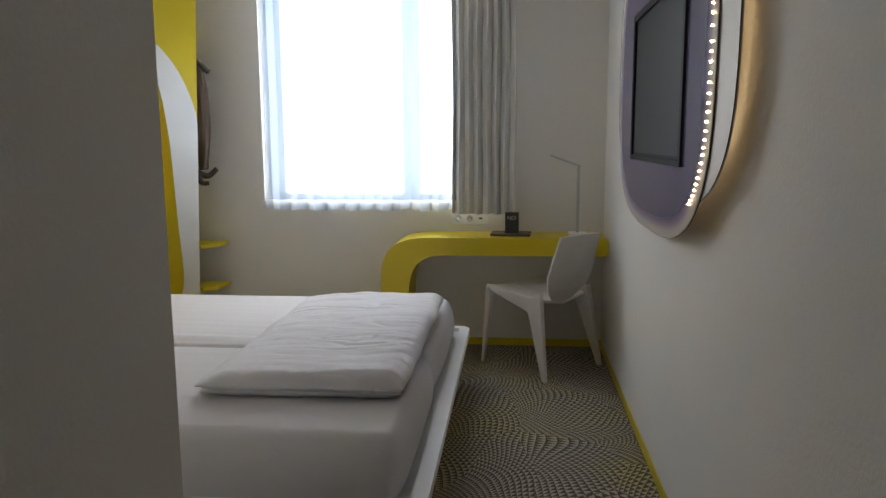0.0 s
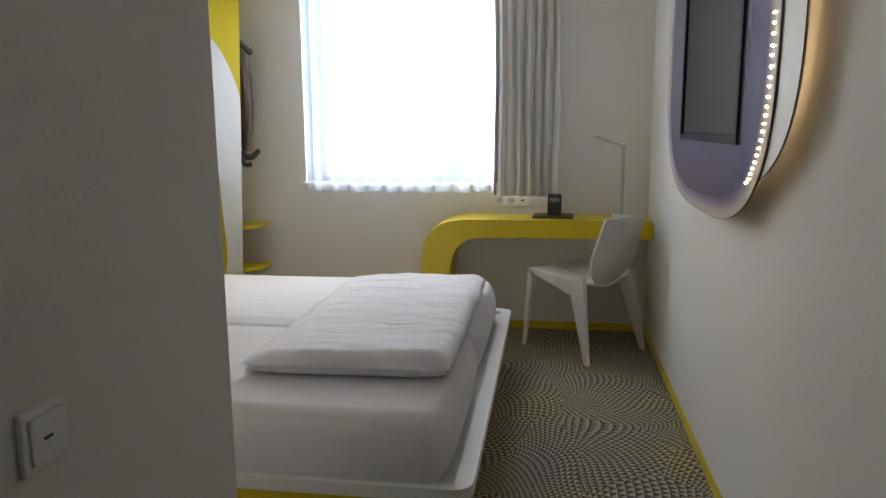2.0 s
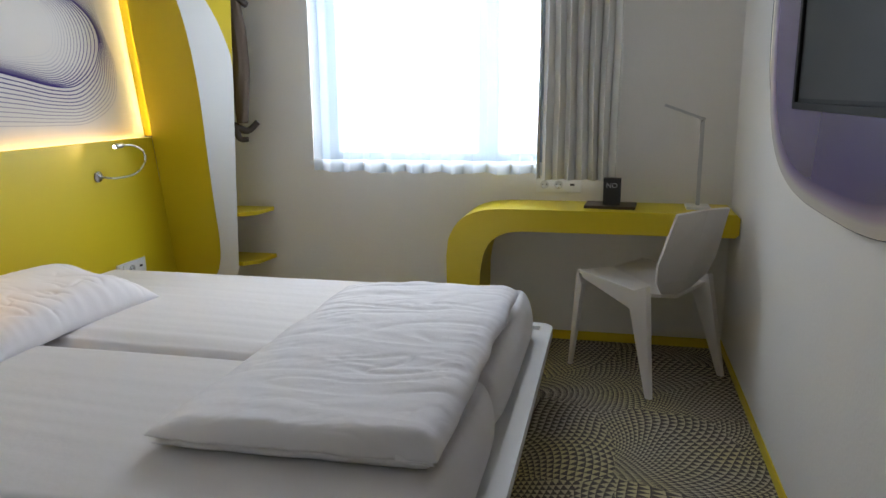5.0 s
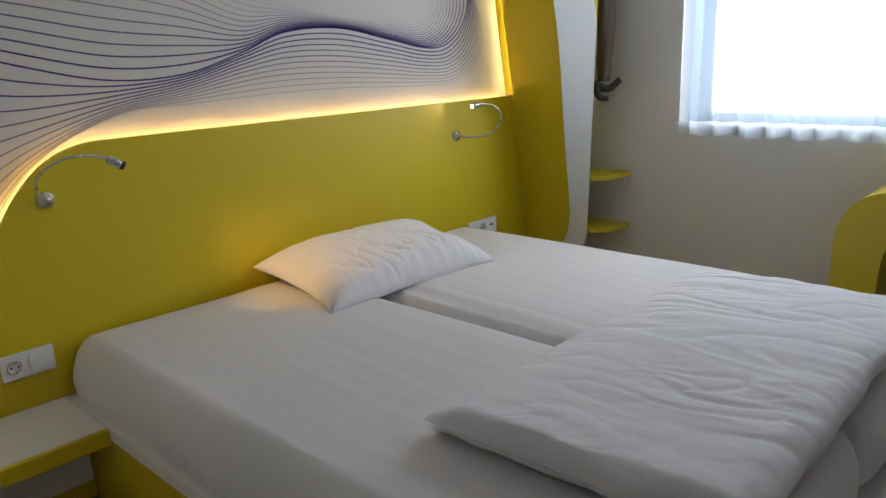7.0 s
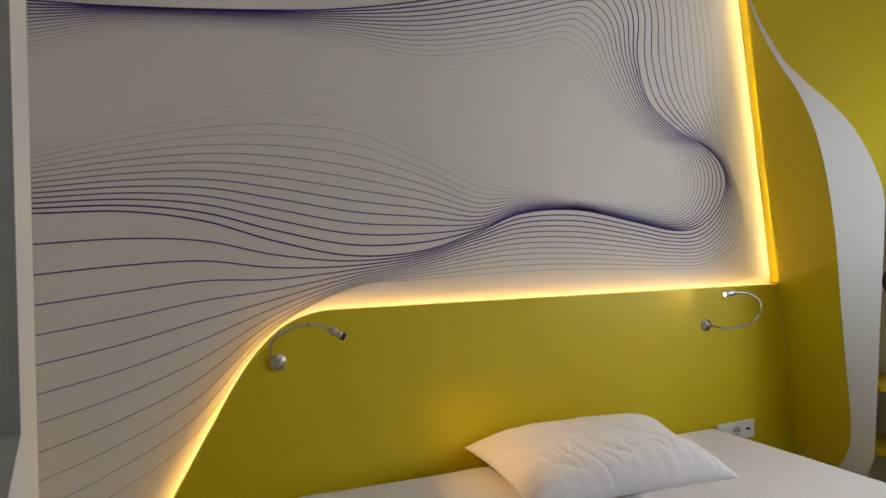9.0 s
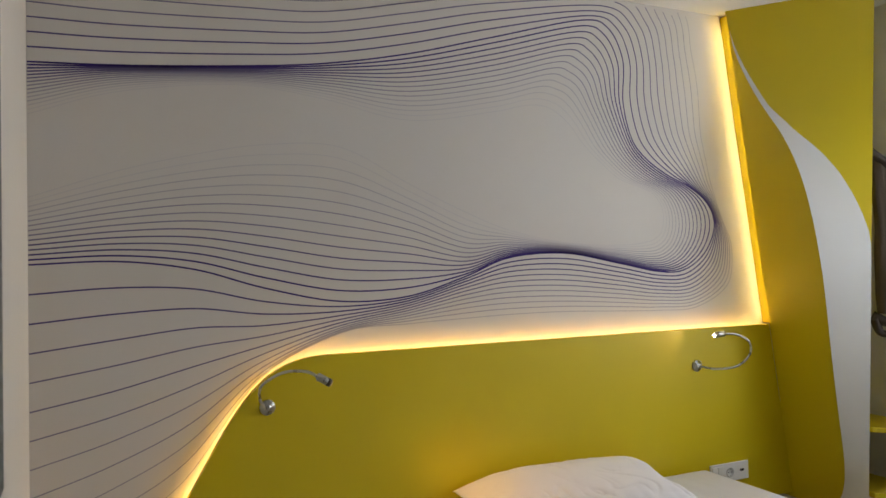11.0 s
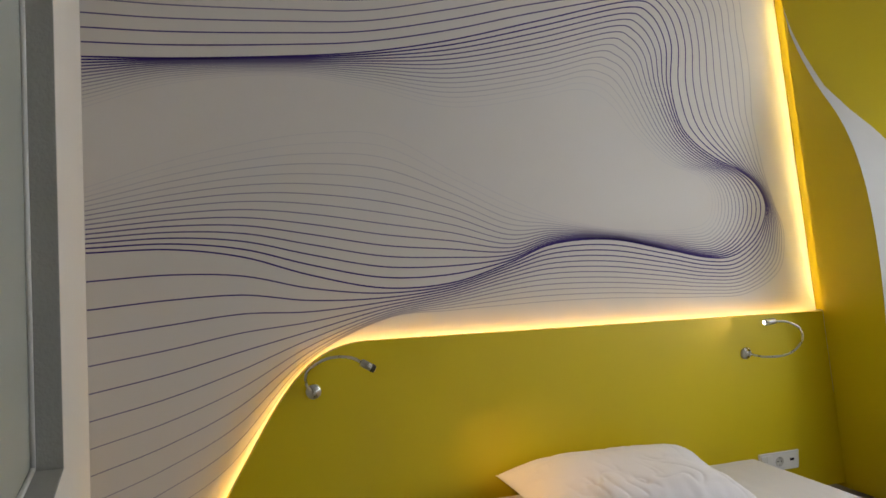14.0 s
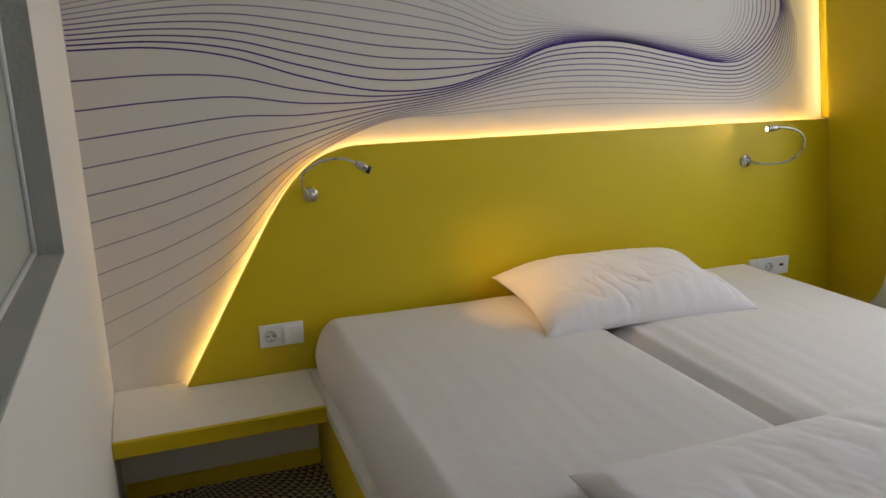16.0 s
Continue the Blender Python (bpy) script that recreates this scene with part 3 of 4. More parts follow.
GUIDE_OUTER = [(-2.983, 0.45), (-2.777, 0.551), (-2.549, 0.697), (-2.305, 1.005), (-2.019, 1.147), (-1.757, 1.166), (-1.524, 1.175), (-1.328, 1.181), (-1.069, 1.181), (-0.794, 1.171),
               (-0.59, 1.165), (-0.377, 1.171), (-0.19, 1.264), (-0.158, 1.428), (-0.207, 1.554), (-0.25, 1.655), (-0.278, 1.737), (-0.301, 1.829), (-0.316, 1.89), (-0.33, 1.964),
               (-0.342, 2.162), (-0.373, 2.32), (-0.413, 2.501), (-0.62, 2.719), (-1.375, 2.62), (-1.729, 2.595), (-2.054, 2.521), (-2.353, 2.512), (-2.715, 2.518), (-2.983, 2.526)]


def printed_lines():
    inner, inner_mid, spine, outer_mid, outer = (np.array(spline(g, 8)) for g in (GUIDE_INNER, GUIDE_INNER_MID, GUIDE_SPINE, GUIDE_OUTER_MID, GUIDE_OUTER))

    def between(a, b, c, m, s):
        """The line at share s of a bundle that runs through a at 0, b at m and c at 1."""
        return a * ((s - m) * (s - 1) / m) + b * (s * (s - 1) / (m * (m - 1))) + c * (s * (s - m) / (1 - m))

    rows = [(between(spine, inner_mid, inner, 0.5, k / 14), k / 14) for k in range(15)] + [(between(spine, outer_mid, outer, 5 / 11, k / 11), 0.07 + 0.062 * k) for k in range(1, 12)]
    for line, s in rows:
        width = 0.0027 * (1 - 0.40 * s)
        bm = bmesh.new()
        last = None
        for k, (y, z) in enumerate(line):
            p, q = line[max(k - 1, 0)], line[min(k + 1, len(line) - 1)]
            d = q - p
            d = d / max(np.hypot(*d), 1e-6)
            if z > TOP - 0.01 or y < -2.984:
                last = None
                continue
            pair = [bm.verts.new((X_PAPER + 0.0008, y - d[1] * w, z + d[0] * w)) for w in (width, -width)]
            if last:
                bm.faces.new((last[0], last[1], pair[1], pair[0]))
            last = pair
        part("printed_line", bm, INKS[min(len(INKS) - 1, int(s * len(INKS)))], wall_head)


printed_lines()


# ---- bed ----
def bed_frame():
    b = thing("bed_frame", "low platform bed, white rim over yellow sides", "bed")
    r, x1, y0, y1 = 0.06, 2.118, -2.338, -0.29
    rim = [(0.0, y0), (x1 - r, y0)] + [(x1 - r + r * math.sin(a), y0 + r - r * math.cos(a)) for a in (k * math.pi / 12 for k in range(1, 6))] + [(x1, y0 + r), (x1, y1 - r)]
    rim += [(x1 - r + r * math.cos(a), y1 - r + r * math.sin(a)) for a in (k * math.pi / 12 for k in range(1, 6))] + [(x1 - r, y1), (0.0, y1)]
    part("platform", prism(rim, "z", 0.254, 0.272, 0.003), WHITE_LAC, b)
    side = [(min(x, x1 - 0.085), y + (0.004 if y < -1.3 else -0.03)) for x, y in rim if x < x1 - 0.03]
    part("skirt", prism(side, "z", 0.0, 0.254), YELLOW, b)
    lip = bmesh.new()
    inner = [(min(x, x1 - 0.055) if x > 1.9 else x, min(max(y, y0 + 0.04), y1 - 0.04)) for x, y in rim]
    lo, hi, li, ih = ([lip.verts.new((p[0], p[1], z)) for p in src] for src, z in ((rim, 0.2725), (rim, 0.293), (inner, 0.2725), (inner, 0.290)))
    for k in range(len(rim) - 1):
        for p, q in ((lo, hi), (hi, ih), (ih, li)):
            try:
                lip.faces.new((p[k], p[k + 1], q[k + 1], q[k]))
            except ValueError:
                pass
    part("rim", lip, WHITE_LAC, b)


bed_frame()


def mattress(y0, y1, top_z, seed, sag):
    """A mattress in its sheet; sag is how far the edge at the middle of the bed sinks."""
    m = thing("mattress", "mattress in a tight white fitted sheet on the platform", "mattress", group="mattresses of the bed")
    cx, cy, hx, hy = 1.04, (y0 + y1) / 2, 1.012, (y1 - y0) / 2
    rnd = Vector((seed * 7.3, seed * 3.1, 0))

    def shape(u, v, top):
        uu, vv = math.copysign(1 - (1 - abs(u)) ** 1.8, u), math.copysign(1 - (1 - abs(v)) ** 1.8, v)
        x, y = cx + hx * uu, cy + hy * vv
        side = (abs(u) ** 8 + abs(v) ** 8) * 0.010
        x, y = x + side * noise.noise(Vector((y * 3, 1, seed))), y + side * noise.noise(Vector((x * 3, 5, seed)))
        x -= 0.045 * max(0.0, uu) ** 6 * abs(vv) ** 9
        rad = 0.085 if top > 0 else 0.014
        near = [min(1.0, (1 - abs(q)) * h / b) for q, h, b in ((uu, hx, (0.060 if top > 0 else 0.045) if u > 0 else 0.018), (vv, hy, rad if sag < 0.01 or v > 0 else 0.05))]
        edge = math.sqrt(1 - (1 - near[0]) ** 2) * math.sqrt(1 - (1 - near[1]) ** 2)
        soft = 0.004 * noise.noise(Vector((x * 1.6, y * 2.5, 0)) + rnd)
        away = abs(y + 1.372)
        seam = math.exp(-away / (0.05 if sag < 0.01 else 0.15))
        wander = 0.05 * noise.noise(Vector((x * 1.1, y * 1.5, 9)))
        pleat = 0.0
        if top > 0:
            run = 0.55 + 0.45 * noise.noise(Vector((x * 1.3, y * 3, seed + 20)))
            pleat = (0.002 + (0.003 if sag < 0.01 else 0.030) * seam * seam) * run * noise.noise(Vector((x * 0.5, (y + wander) * 22, 1)) + rnd)
            pleat += 0.004 * (0.2 + seam) * noise.noise(Vector((x * 0.7 + y * 0.4, (y + wander) * 12, 4)) + rnd)
            pleat += 0.008 * (max(0.0, uu) ** 20 + 0.2 * abs(vv) ** 30) * noise.noise(Vector((y * 16, x * 9, seed + 3)))
            pleat -= sag * math.exp(-away / 0.09)
        z = 0.345 + top * (top_z - 0.345 if top > 0 else 0.071) * edge + (soft + pleat) * edge
        return (x, y, z)

    part("fitted_sheet", soft_slab(80, 150, shape), LINEN, m, smooth=True)
    # dark slab put in for the shade of the gap under the sheet
    part("gap_slab", block(cx - hx + 0.02, cx + hx - 0.045, y0 + 0.09, y1 - 0.09, 0.2735, 0.302, 0.006), GAP_SHADE, m, "dark slab added for the shaded gap under the mattress")


mattress(-2.315, -1.374, 0.482, 1, 0.0)
mattress(-1.370, -0.375, 0.482, 2, 0.032)


def crease(x, y, seed):
    """Soft plains with a few sharp folds running across them."""
    wx = 0.14 * noise.noise(Vector((x * 2.6, y * 2.6, seed + 2)))
    wy = 0.14 * noise.noise(Vector((x * 2.6, y * 2.6, seed + 6)))
    x, y = x + wx, y + wy
    a = noise.noise(Vector((x * 1.5 + 0.5 * y, y * 4.2 - 1.0 * x, seed)))
    b = noise.noise(Vector((x * 3.0 - 0.4 * y, y * 6.5 - 2.5 * x, seed + 4)))
    where = max(0.0, min(1.0, 0.35 + 1.8 * noise.noise(Vector((x * 2.1, y * 1.9, seed + 8)))))
    other = max(0.0, min(1.0, 0.30 - 1.9 * noise.noise(Vector((x * 2.4, y * 2.2, seed + 15)))))
    return (1 - abs(a)) ** 11 * 0.9 * where + other * (1 - abs(b)) ** 14 * 0.8


def long_fold(x, y, seed):
    """Long shallow pulls of the cloth that run towards the foot, bunched here and there."""
    y = y + 0.10 * noise.noise(Vector((x * 1.7, y * 1.9, seed))) + 0.22 * (x - 1.3) * noise.noise(Vector((y * 1.2, 3, seed)))
    n = noise.noise(Vector((x * 2.1 + y * 1.2, y * 11, seed + 1)))
    m = noise.noise(Vector((x * 3.4 - y, y * 24, seed + 2)))
    here = max(0.0, 0.35 + 1.3 * noise.noise(Vector((x * 2.0, y * 2.8, seed + 5))))
    return here * (0.65 * (1 - abs(n)) ** 5 + 0.35 * m)


def duvet():
    d = thing("duvet", "folded white cotton duvet lying across the foot of the bed", "duvet")

    def layer(cx, cy, hx, hy, base, rise, drop, seed, thin):
        def shape(u, v, top):
            uu, vv = math.copysign(1 - (1 - abs(u)) ** 1.6, u), math.copysign(1 - (1 - abs(v)) ** 1.6, v)
            x = cx + hx * uu + 0.012 * noise.noise(Vector((vv * 3.5, 3.0, seed))) * abs(u) ** 5
            y = cy + hy * vv + 0.012 * uu + 0.014 * noise.noise(Vector((uu * 3.5, 7.0, seed))) * abs(v) ** 5
            # thick and round at the foot, drawn thin towards the head and its corners
            wide = (0.060 if u > 0 else 0.16, 0.044 if v < 0 else 0.10)
            near = [min(1.0, (1 - abs(q)) * h / w) for q, h, w in ((uu, hx, wide[0]), (vv, hy, wide[1]))]
            edge = math.sqrt(1 - (1 - near[0]) ** 2) * math.sqrt(1 - (1 - near[1]) ** 2)
            full = 1 - thin * max(0.0, -uu) ** 2
            puff = 0.012 * noise.noise(Vector((x * 2.3, y * 2.1, 2)))
            h = rise * full + puff
            h += 0.0062 * long_fold(x, y, seed) - 0.0100 * crease(x, y * 1.2, seed) - 0.0045 * crease(x * 2.0, y * 2.4, seed + 31)
            h += 0.010 * noise.noise(Vector((x * 16, y * 6, seed))) * abs(vv) ** 8 + 0.010 * noise.noise(Vector((x * 6, y * 18, seed))) * abs(uu) ** 8
            return (x, y, base + (h * edge if top > 0 else -drop * edge))

        return soft_slab(110, 190, shape)

    part("lower_fold", layer(1.660, -1.350, 0.330, 0.652, 0.503, 0.022, 0.022, 3, 0.1), DUVET, d, smooth=True)
    part("upper_fold", layer(1.667, -1.350, 0.345, 0.674, 0.529, 0.047, 0.018, 11, 0.35), DUVET, d, smooth=True)
    # the cover rolls in on itself at the foot corner
    bm = bmesh.new()
    rings = []
    for j in range(13):
        t = j / 12
        x, y = 1.915 + 0.085 * t, -2.020 + 0.012 * math.sin(3 * t)
        ring = []
        for k in range(26):
            a = 2.6 * math.pi * k / 25
            r = 0.034 * (1 - 0.62 * k / 25) * (0.55 + 0.45 * math.sin(math.pi * (0.18 + 0.6 * t)))
            ring.append(bm.verts.new((x + 0.003 * math.sin(a * 3), y + 0.03 + r * math.cos(a) * -1.0, 0.522 + r * math.sin(a))))
        rings.append(ring)
    for p, q in zip(rings, rings[1:]):
        for k in range(25):
            bm.faces.new((p[k], p[k + 1], q[k + 1], q[k]))
    part("corner_roll", bm, DUVET, d, "rolled corner of the cover", True)


duvet()


def pillow():
    cx, cy = 0.282, -1.228

    def shape(u, v, top):
        pin = 1 - 0.09 * (1 - u * u) * abs(v) ** 2 - 0.02
        pinx = 1 - 0.10 * (1 - v * v) * abs(u) ** 2
        x = 0.255 * u * pinx
        y = 0.420 * v * pin
        fat = max(0.0, (1 - u ** 4) * (1 - v ** 4)) ** 0.62
        wr = 0.009 * noise.noise(Vector((x * 7, y * 5, 3))) + 0.010 * crease(x * 2.6 + 0.4, y * 2.4, 21) * (0.35 + abs(u) + 0.6 * abs(v))
        gather = 0.010 * noise.noise(Vector((y * 30, x * 5, 9))) * abs(u) ** 3 + 0.012 * noise.noise(Vector((x * 34, y * 4, 5))) * abs(v) ** 3
        wr += gather * (1.0 if top > 0 else 0.0)
        x += 0.006 * noise.noise(Vector((y * 9, 2, 7))) * abs(u) ** 6
        y += 0.006 * noise.noise(Vector((x * 9, 4, 7))) * abs(v) ** 6
        z = (0.116 * fat - wr * fat) if top > 0 else -0.034 * fat
        return (x, y, z)

    p = thing("pillow", "plump white pillow leaning flat against the headboard", "pillow", (cx, cy, 0.516), -3)
    body = part("cover", soft_slab(96, 140, shape), DUVET, p, smooth=True)
    body.matrix_local = pose(0, 0, 0, 0, 8, 0)
    label = part("care_label", block(-0.226, -0.208, 0.02, 0.05, 0.030, 0.033, 0.0008, 1), CARD_PRINT, p, "tiny sewn-in label")
    label.matrix_local = pose(0, 0, 0.005, 0, 8, 0)


pillow()


def bedside_shelf():
    s = thing("bedside_shelf", "white bedside ledge with a yellow front edge", "shelf")
    UNDER = 0.14
    pts = [(X_PAPER, -2.983), (0.318, -2.966), (0.318, -2.3395), (0.0, -2.3395), (-0.0, -2.745), (X_PAPER, -2.745)]
    part("top", prism([(x, y) for x, y in pts], "z", 0.281, 0.293, 0.001, 1), WHITE_LAC, s)
    part("front", block(0.318, 0.336, -2.966, -2.3395, 0.243, 0.293, 0.0015, 1), YELLOW, s, "yellow front edge")
    part("back_board", block(UNDER, UNDER + 0.010, -2.967, -2.340, 0.0, 0.055, 0.001, 1), YELLOW, s, "yellow skirting under the ledge")
    part("back_panel", block(UNDER - 0.02, UNDER, -2.972, -2.340, 0.0, 0.281, 0.001, 1), PLASTER, s, "pale panel under the ledge")


bedside_shelf()


def socket_face(parent, y, z):
    # grey of the face stands in for the shade of a deep recess
    ring = part("socket", turned([(0.0215, 0), (0.0215, 0.0032), (0.0185, 0.0032), (0.0180, 0.0006), (0.001, 0.0006)], 24), SOCKET_GREY, parent, "round socket insert", True)
    ring.matrix_local = pose(0.0090, y, z, 0, 90, 0)
    # raised black discs stand in for the dark inside of the holes
    for dy in (-0.0095, 0.0095):
        hole = part("pin_hole", turned([(0.0030, 0.0004), (0.0030, 0.0012), (0.0005, 0.0012)], 10), BLACK, ring)
        hole.matrix_local = pose(0, dy, 0)
    for dz in (-0.0155, 0.0155):
        clip = part("earth_clip", block(-0.0025, 0.0025, -0.0025, 0.0025, 0.0004, 0.0024), METAL, ring)
        clip.matrix_local = pose(dz, 0, 0)


def wall_plate(name, y0, y1, z0, z1, label, x=0.0):
    p = thing(name, label, "socket", (x, 0, 0))
    part("plate", block(0.0, 0.009, y0, y1, z0, z1, 0.003, 2), PLASTIC, p)
    return p


sl = wall_plate("wall_socket", -2.499, -2.347, 0.398, 0.479, "white double plate with socket and rocker switch")
socket_face(sl, -2.461, 0.4385)
part("rocker", block(0.009, 0.014, -2.418, -2.356, 0.407, 0.470, 0.002), PLASTIC, sl, "white rocker switch")
sr = wall_plate("wall_socket", -0.382, -0.160, 0.398, 0.479, "white triple plate with socket, switch and data port")
socket_face(sr, -0.271, 0.4385)
part("rocker", block(0.009, 0.014, -0.375, -0.345, 0.407, 0.470, 0.002), PLASTIC, sr)
part("rocker", block(0.009, 0.014, -0.343, -0.313, 0.407, 0.470, 0.002), PLASTIC, sr)
part("port", block(0.009, 0.0105, -0.212, -0.190, 0.436, 0.446), BLACK, sr, "dark data port")


def reading_lamp(y, points, aim, label, lens):
    r = thing("reading_lamp", label, "lamp", (0, y, 0.921), group="reading lamps on the headboard")
    rose = part("rosette", turned([(0.026, 0), (0.026, 0.006), (0.023, 0.010), (0.012, 0.012), (0.010, 0.02), (0.001, 0.02)], 24), METAL, r, smooth=True)
    rose.matrix_local = pose(0, 0, 0, 0, 90, 0)
    base = Vector((0, y, 0.921))
    path = [Vector(p) - base for p in points]
    part("gooseneck", tube(spline([tuple(p) for p in path], 8), 0.0048, 8), METAL, r, smooth=True)
    end, to = path[-1], Vector(aim).normalized()
    head = part("head", tube([end - to * 0.012, end - to * 0.008, end + to * 0.036, end + to * 0.038], [0.007, 0.0125, 0.0125, 0.011], 14), METAL, r, smooth=True)
    # added ring: black to darken the shaded head, steel on the lit one
    part("bezel", tube([end + to * 0.026, end + to * 0.0388], 0.0130, 14), METAL if lens == LAMP_TIP else DARK, head, "ring at the lens, black on the shaded lamp head", True)
    part("lens", tube([end + to * 0.0390, end + to * 0.0415], 0.0080, 12), lens, head, "small lamp lens")


reading_lamp(-2.289, [(0.012, -2.300, 0.925), (0.03, -2.318, 0.955), (0.07, -2.318, 1.005), (0.12, -2.262, 1.048), (0.17, -2.200, 1.054), (0.215, -2.165, 1.038)],
             (0.02, 0.85, -0.50), "brushed steel gooseneck reading lamp bent towards the pillow", LAMP_DIM)
reading_lamp(-0.440, [(0.015, -0.440, 0.921), (0.07, -0.400, 0.912), (0.115, -0.320, 0.925), (0.135, -0.268, 0.975), (0.135, -0.275, 1.030), (0.12, -0.330, 1.060), (0.105, -0.392, 1.065)],
             (-0.15, -0.95, -0.12), "brushed steel gooseneck reading lamp curled back, lit", LAMP_TIP)


# ---- desk ----
def desk():
    d = thing("desk", "yellow desk of one slab curving down into its leg", "desk")
    y0, y1 = 0.052, Y_WINDOW
    outer = [(1.56, 0.0), (1.556, 0.50)] + spline([(1.556, 0.50), (1.572, 0.600), (1.63, 0.686), (1.72, 0.728), (1.83, 0.742)], 5)[1:] + [(2.895, 0.742), (2.912, 0.725), (2.912, 0.650), (2.895, 0.634)]
    inner = spline([(1.93, 0.634), (1.85, 0.622), (1.78, 0.580), (1.742, 0.510), (1.726, 0.42)], 5) + [(1.722, 0.0)]
    part("slab", prism(outer + inner, "y", y0, y1, 0.004, 2), YELLOW, d)


desk()


def desk_chair():
    c = thing("chair", "angular white one-piece plastic chair at the desk", "chair", (2.525, -0.005, 0.0), 45)
    w = 0.215

    def skin(pts, thick, name, lab=""):
        """A folded sheet: rows of points, given a thickness."""
        bm = bmesh.new()
        rows = [[bm.verts.new(p) for p in row] for row in pts]
        for a, b in zip(rows, rows[1:]):
            for k in range(len(a) - 1):
                bm.faces.new((a[k], a[k + 1], b[k + 1], b[k]))
        bmesh.ops.recalc_face_normals(bm, faces=bm.faces)
        bmesh.ops.solidify(bm, geom=bm.faces[:], thickness=thick)
        return part(name, bm, CHAIR_PLASTIC, c, lab)

    skin([[(-w, 0.235, 0.470), (0, 0.240, 0.455), (w, 0.235, 0.470)], [(-w, 0.0, 0.450), (0, 0.0, 0.420), (w, 0.0, 0.450)],
          [(-w * 0.92, -0.16, 0.440), (0, -0.165, 0.405), (w * 0.92, -0.16, 0.440)]], 0.014, "seat")
    skin([[(-w * 0.34, -0.150, 0.405), (0, -0.158, 0.400), (w * 0.34, -0.150, 0.405)], [(-w * 0.74, -0.190, 0.485), (0, -0.212, 0.485), (w * 0.74, -0.190, 0.485)],
          [(-w * 0.86, -0.215, 0.57), (0, -0.245, 0.57), (w * 0.86, -0.215, 0.57)],
          [(-w * 0.76, -0.285, 0.795), (0, -0.305, 0.805), (w * 0.76, -0.285, 0.795)]], 0.012, "backrest")
    for sx in (-1, 1):
        bm = bmesh.new()
        top = [(sx * (w + 0.008), 0.205, 0.405), (sx * (w + 0.008), 0.242, 0.476), (sx * (w - 0.024), 0.242, 0.476), (sx * (w - 0.024), 0.205, 0.405)]
        low = [(sx * (w + 0.030), 0.242, 0.0), (sx * (w + 0.030), 0.262, 0.0), (sx * (w + 0.012), 0.262, 0.0), (sx * (w + 0.012), 0.242, 0.0)]
        add_loft(bm, top, low)
        part("leg", bm, CHAIR_PLASTIC, c)
        bm = bmesh.new()
        top = [(sx * (w + 0.004), -0.075, 0.430), (sx * (w + 0.002), -0.180, 0.480), (sx * (w - 0.030), -0.180, 0.480), (sx * (w - 0.030), -0.075, 0.430)]
        low = [(sx * (w + 0.032), -0.232, 0.0), (sx * (w + 0.032), -0.260, 0.0), (sx * (w + 0.010), -0.260, 0.0), (sx * (w + 0.010), -0.232, 0.0)]
        add_loft(bm, top, low)
        part("leg", bm, CHAIR_PLASTIC, c)
        bm = bmesh.new()
        front = [(sx * (w + 0.006), 0.215, 0.472), (sx * (w - 0.016), 0.215, 0.472), (sx * (w - 0.016), 0.208, 0.440), (sx * (w + 0.006), 0.208, 0.440)]
        rear = [(sx * (w + 0.002), -0.14, 0.448), (sx * (w - 0.018), -0.14, 0.448), (sx * (w - 0.018), -0.13, 0.352), (sx * (w + 0.002), -0.13, 0.352)]
        add_loft(bm, front, rear)
        part("side_rail", bm, CHAIR_PLASTIC, c)


desk_chair()


def desk_lamp():
    l = thing("desk_lamp", "slim white folding desk lamp standing on the desk", "lamp", (2.742, 0.225, 0.742))
    part("base", block(-0.055, 0.055, -0.055, 0.055, 0.0, 0.016, 0.005), PLASTIC, l)
    part("stem", block(-0.009, 0.009, -0.006, 0.006, 0.016, 0.415, 0.002), LAMP_GREY, l)
    part("hinge", turned([(0.011, -0.012), (0.011, 0.012)], 14), METAL, l).matrix_local = pose(0, 0, 0.417, 90, 0, 0)
    arm = part("arm", block(-0.185, 0.01, -0.011, 0.011, -0.006, 0.006, 0.002), LAMP_GREY, l)
    arm.matrix_local = pose(0, 0, 0.420, 0, 20, 8)


desk_lamp()


def info_card():
    f = thing("folder", "flat brown leather folder lying on the desk", "folder", (2.34, 0.21, 0.742), -4)
    part("cover", block(-0.12, 0.12, -0.085, 0.085, 0, 0.014, 0.003), LEATHER, f)
    c = thing("table_card", "small dark standing card with pale lettering", "card", (2.345, 0.205, 0.756), -4)
    part("front", prism([(-0.040, 0.0), (0.040, 0.0), (0.040, 0.125), (-0.040, 0.125)], "y", -0.028, -0.024), CARD, c)
    part("back", prism([(-0.040, 0.0), (0.040, 0.0), (0.040, 0.125), (-0.040, 0.125)], "y", 0.022, 0.026), CARD, c)
    part("top", block(-0.040, 0.040, -0.026, 0.024, 0.122, 0.1255), CARD, c)
    text = bpy.data.curves.new("letters", "FONT")
    text.body, text.size, text.extrude, text.align_x = "NO", 0.034, 0.0004, "CENTER"
    text.materials.append(CARD_PRINT)
    letters = new("letters", text)
    letters.parent = c
    letters.matrix_local = pose(0, -0.0288, 0.082, 90, 0, 0)


info_card()

ws = thing("wall_socket", "white triple socket plate under the curtain", "socket", (2.077, Y_WINDOW, 0.826), -90)
part("plate", block(0.0, 0.009, -0.115, 0.115, -0.0405, 0.0405, 0.003), PLASTIC, ws)
socket_face(ws, -0.071, 0.0)
socket_face(ws, 0.0, 0.0)
part("port", block(0.009, 0.0105, 0.058, 0.080, -0.005, 0.005), BLACK, ws, "dark data port")

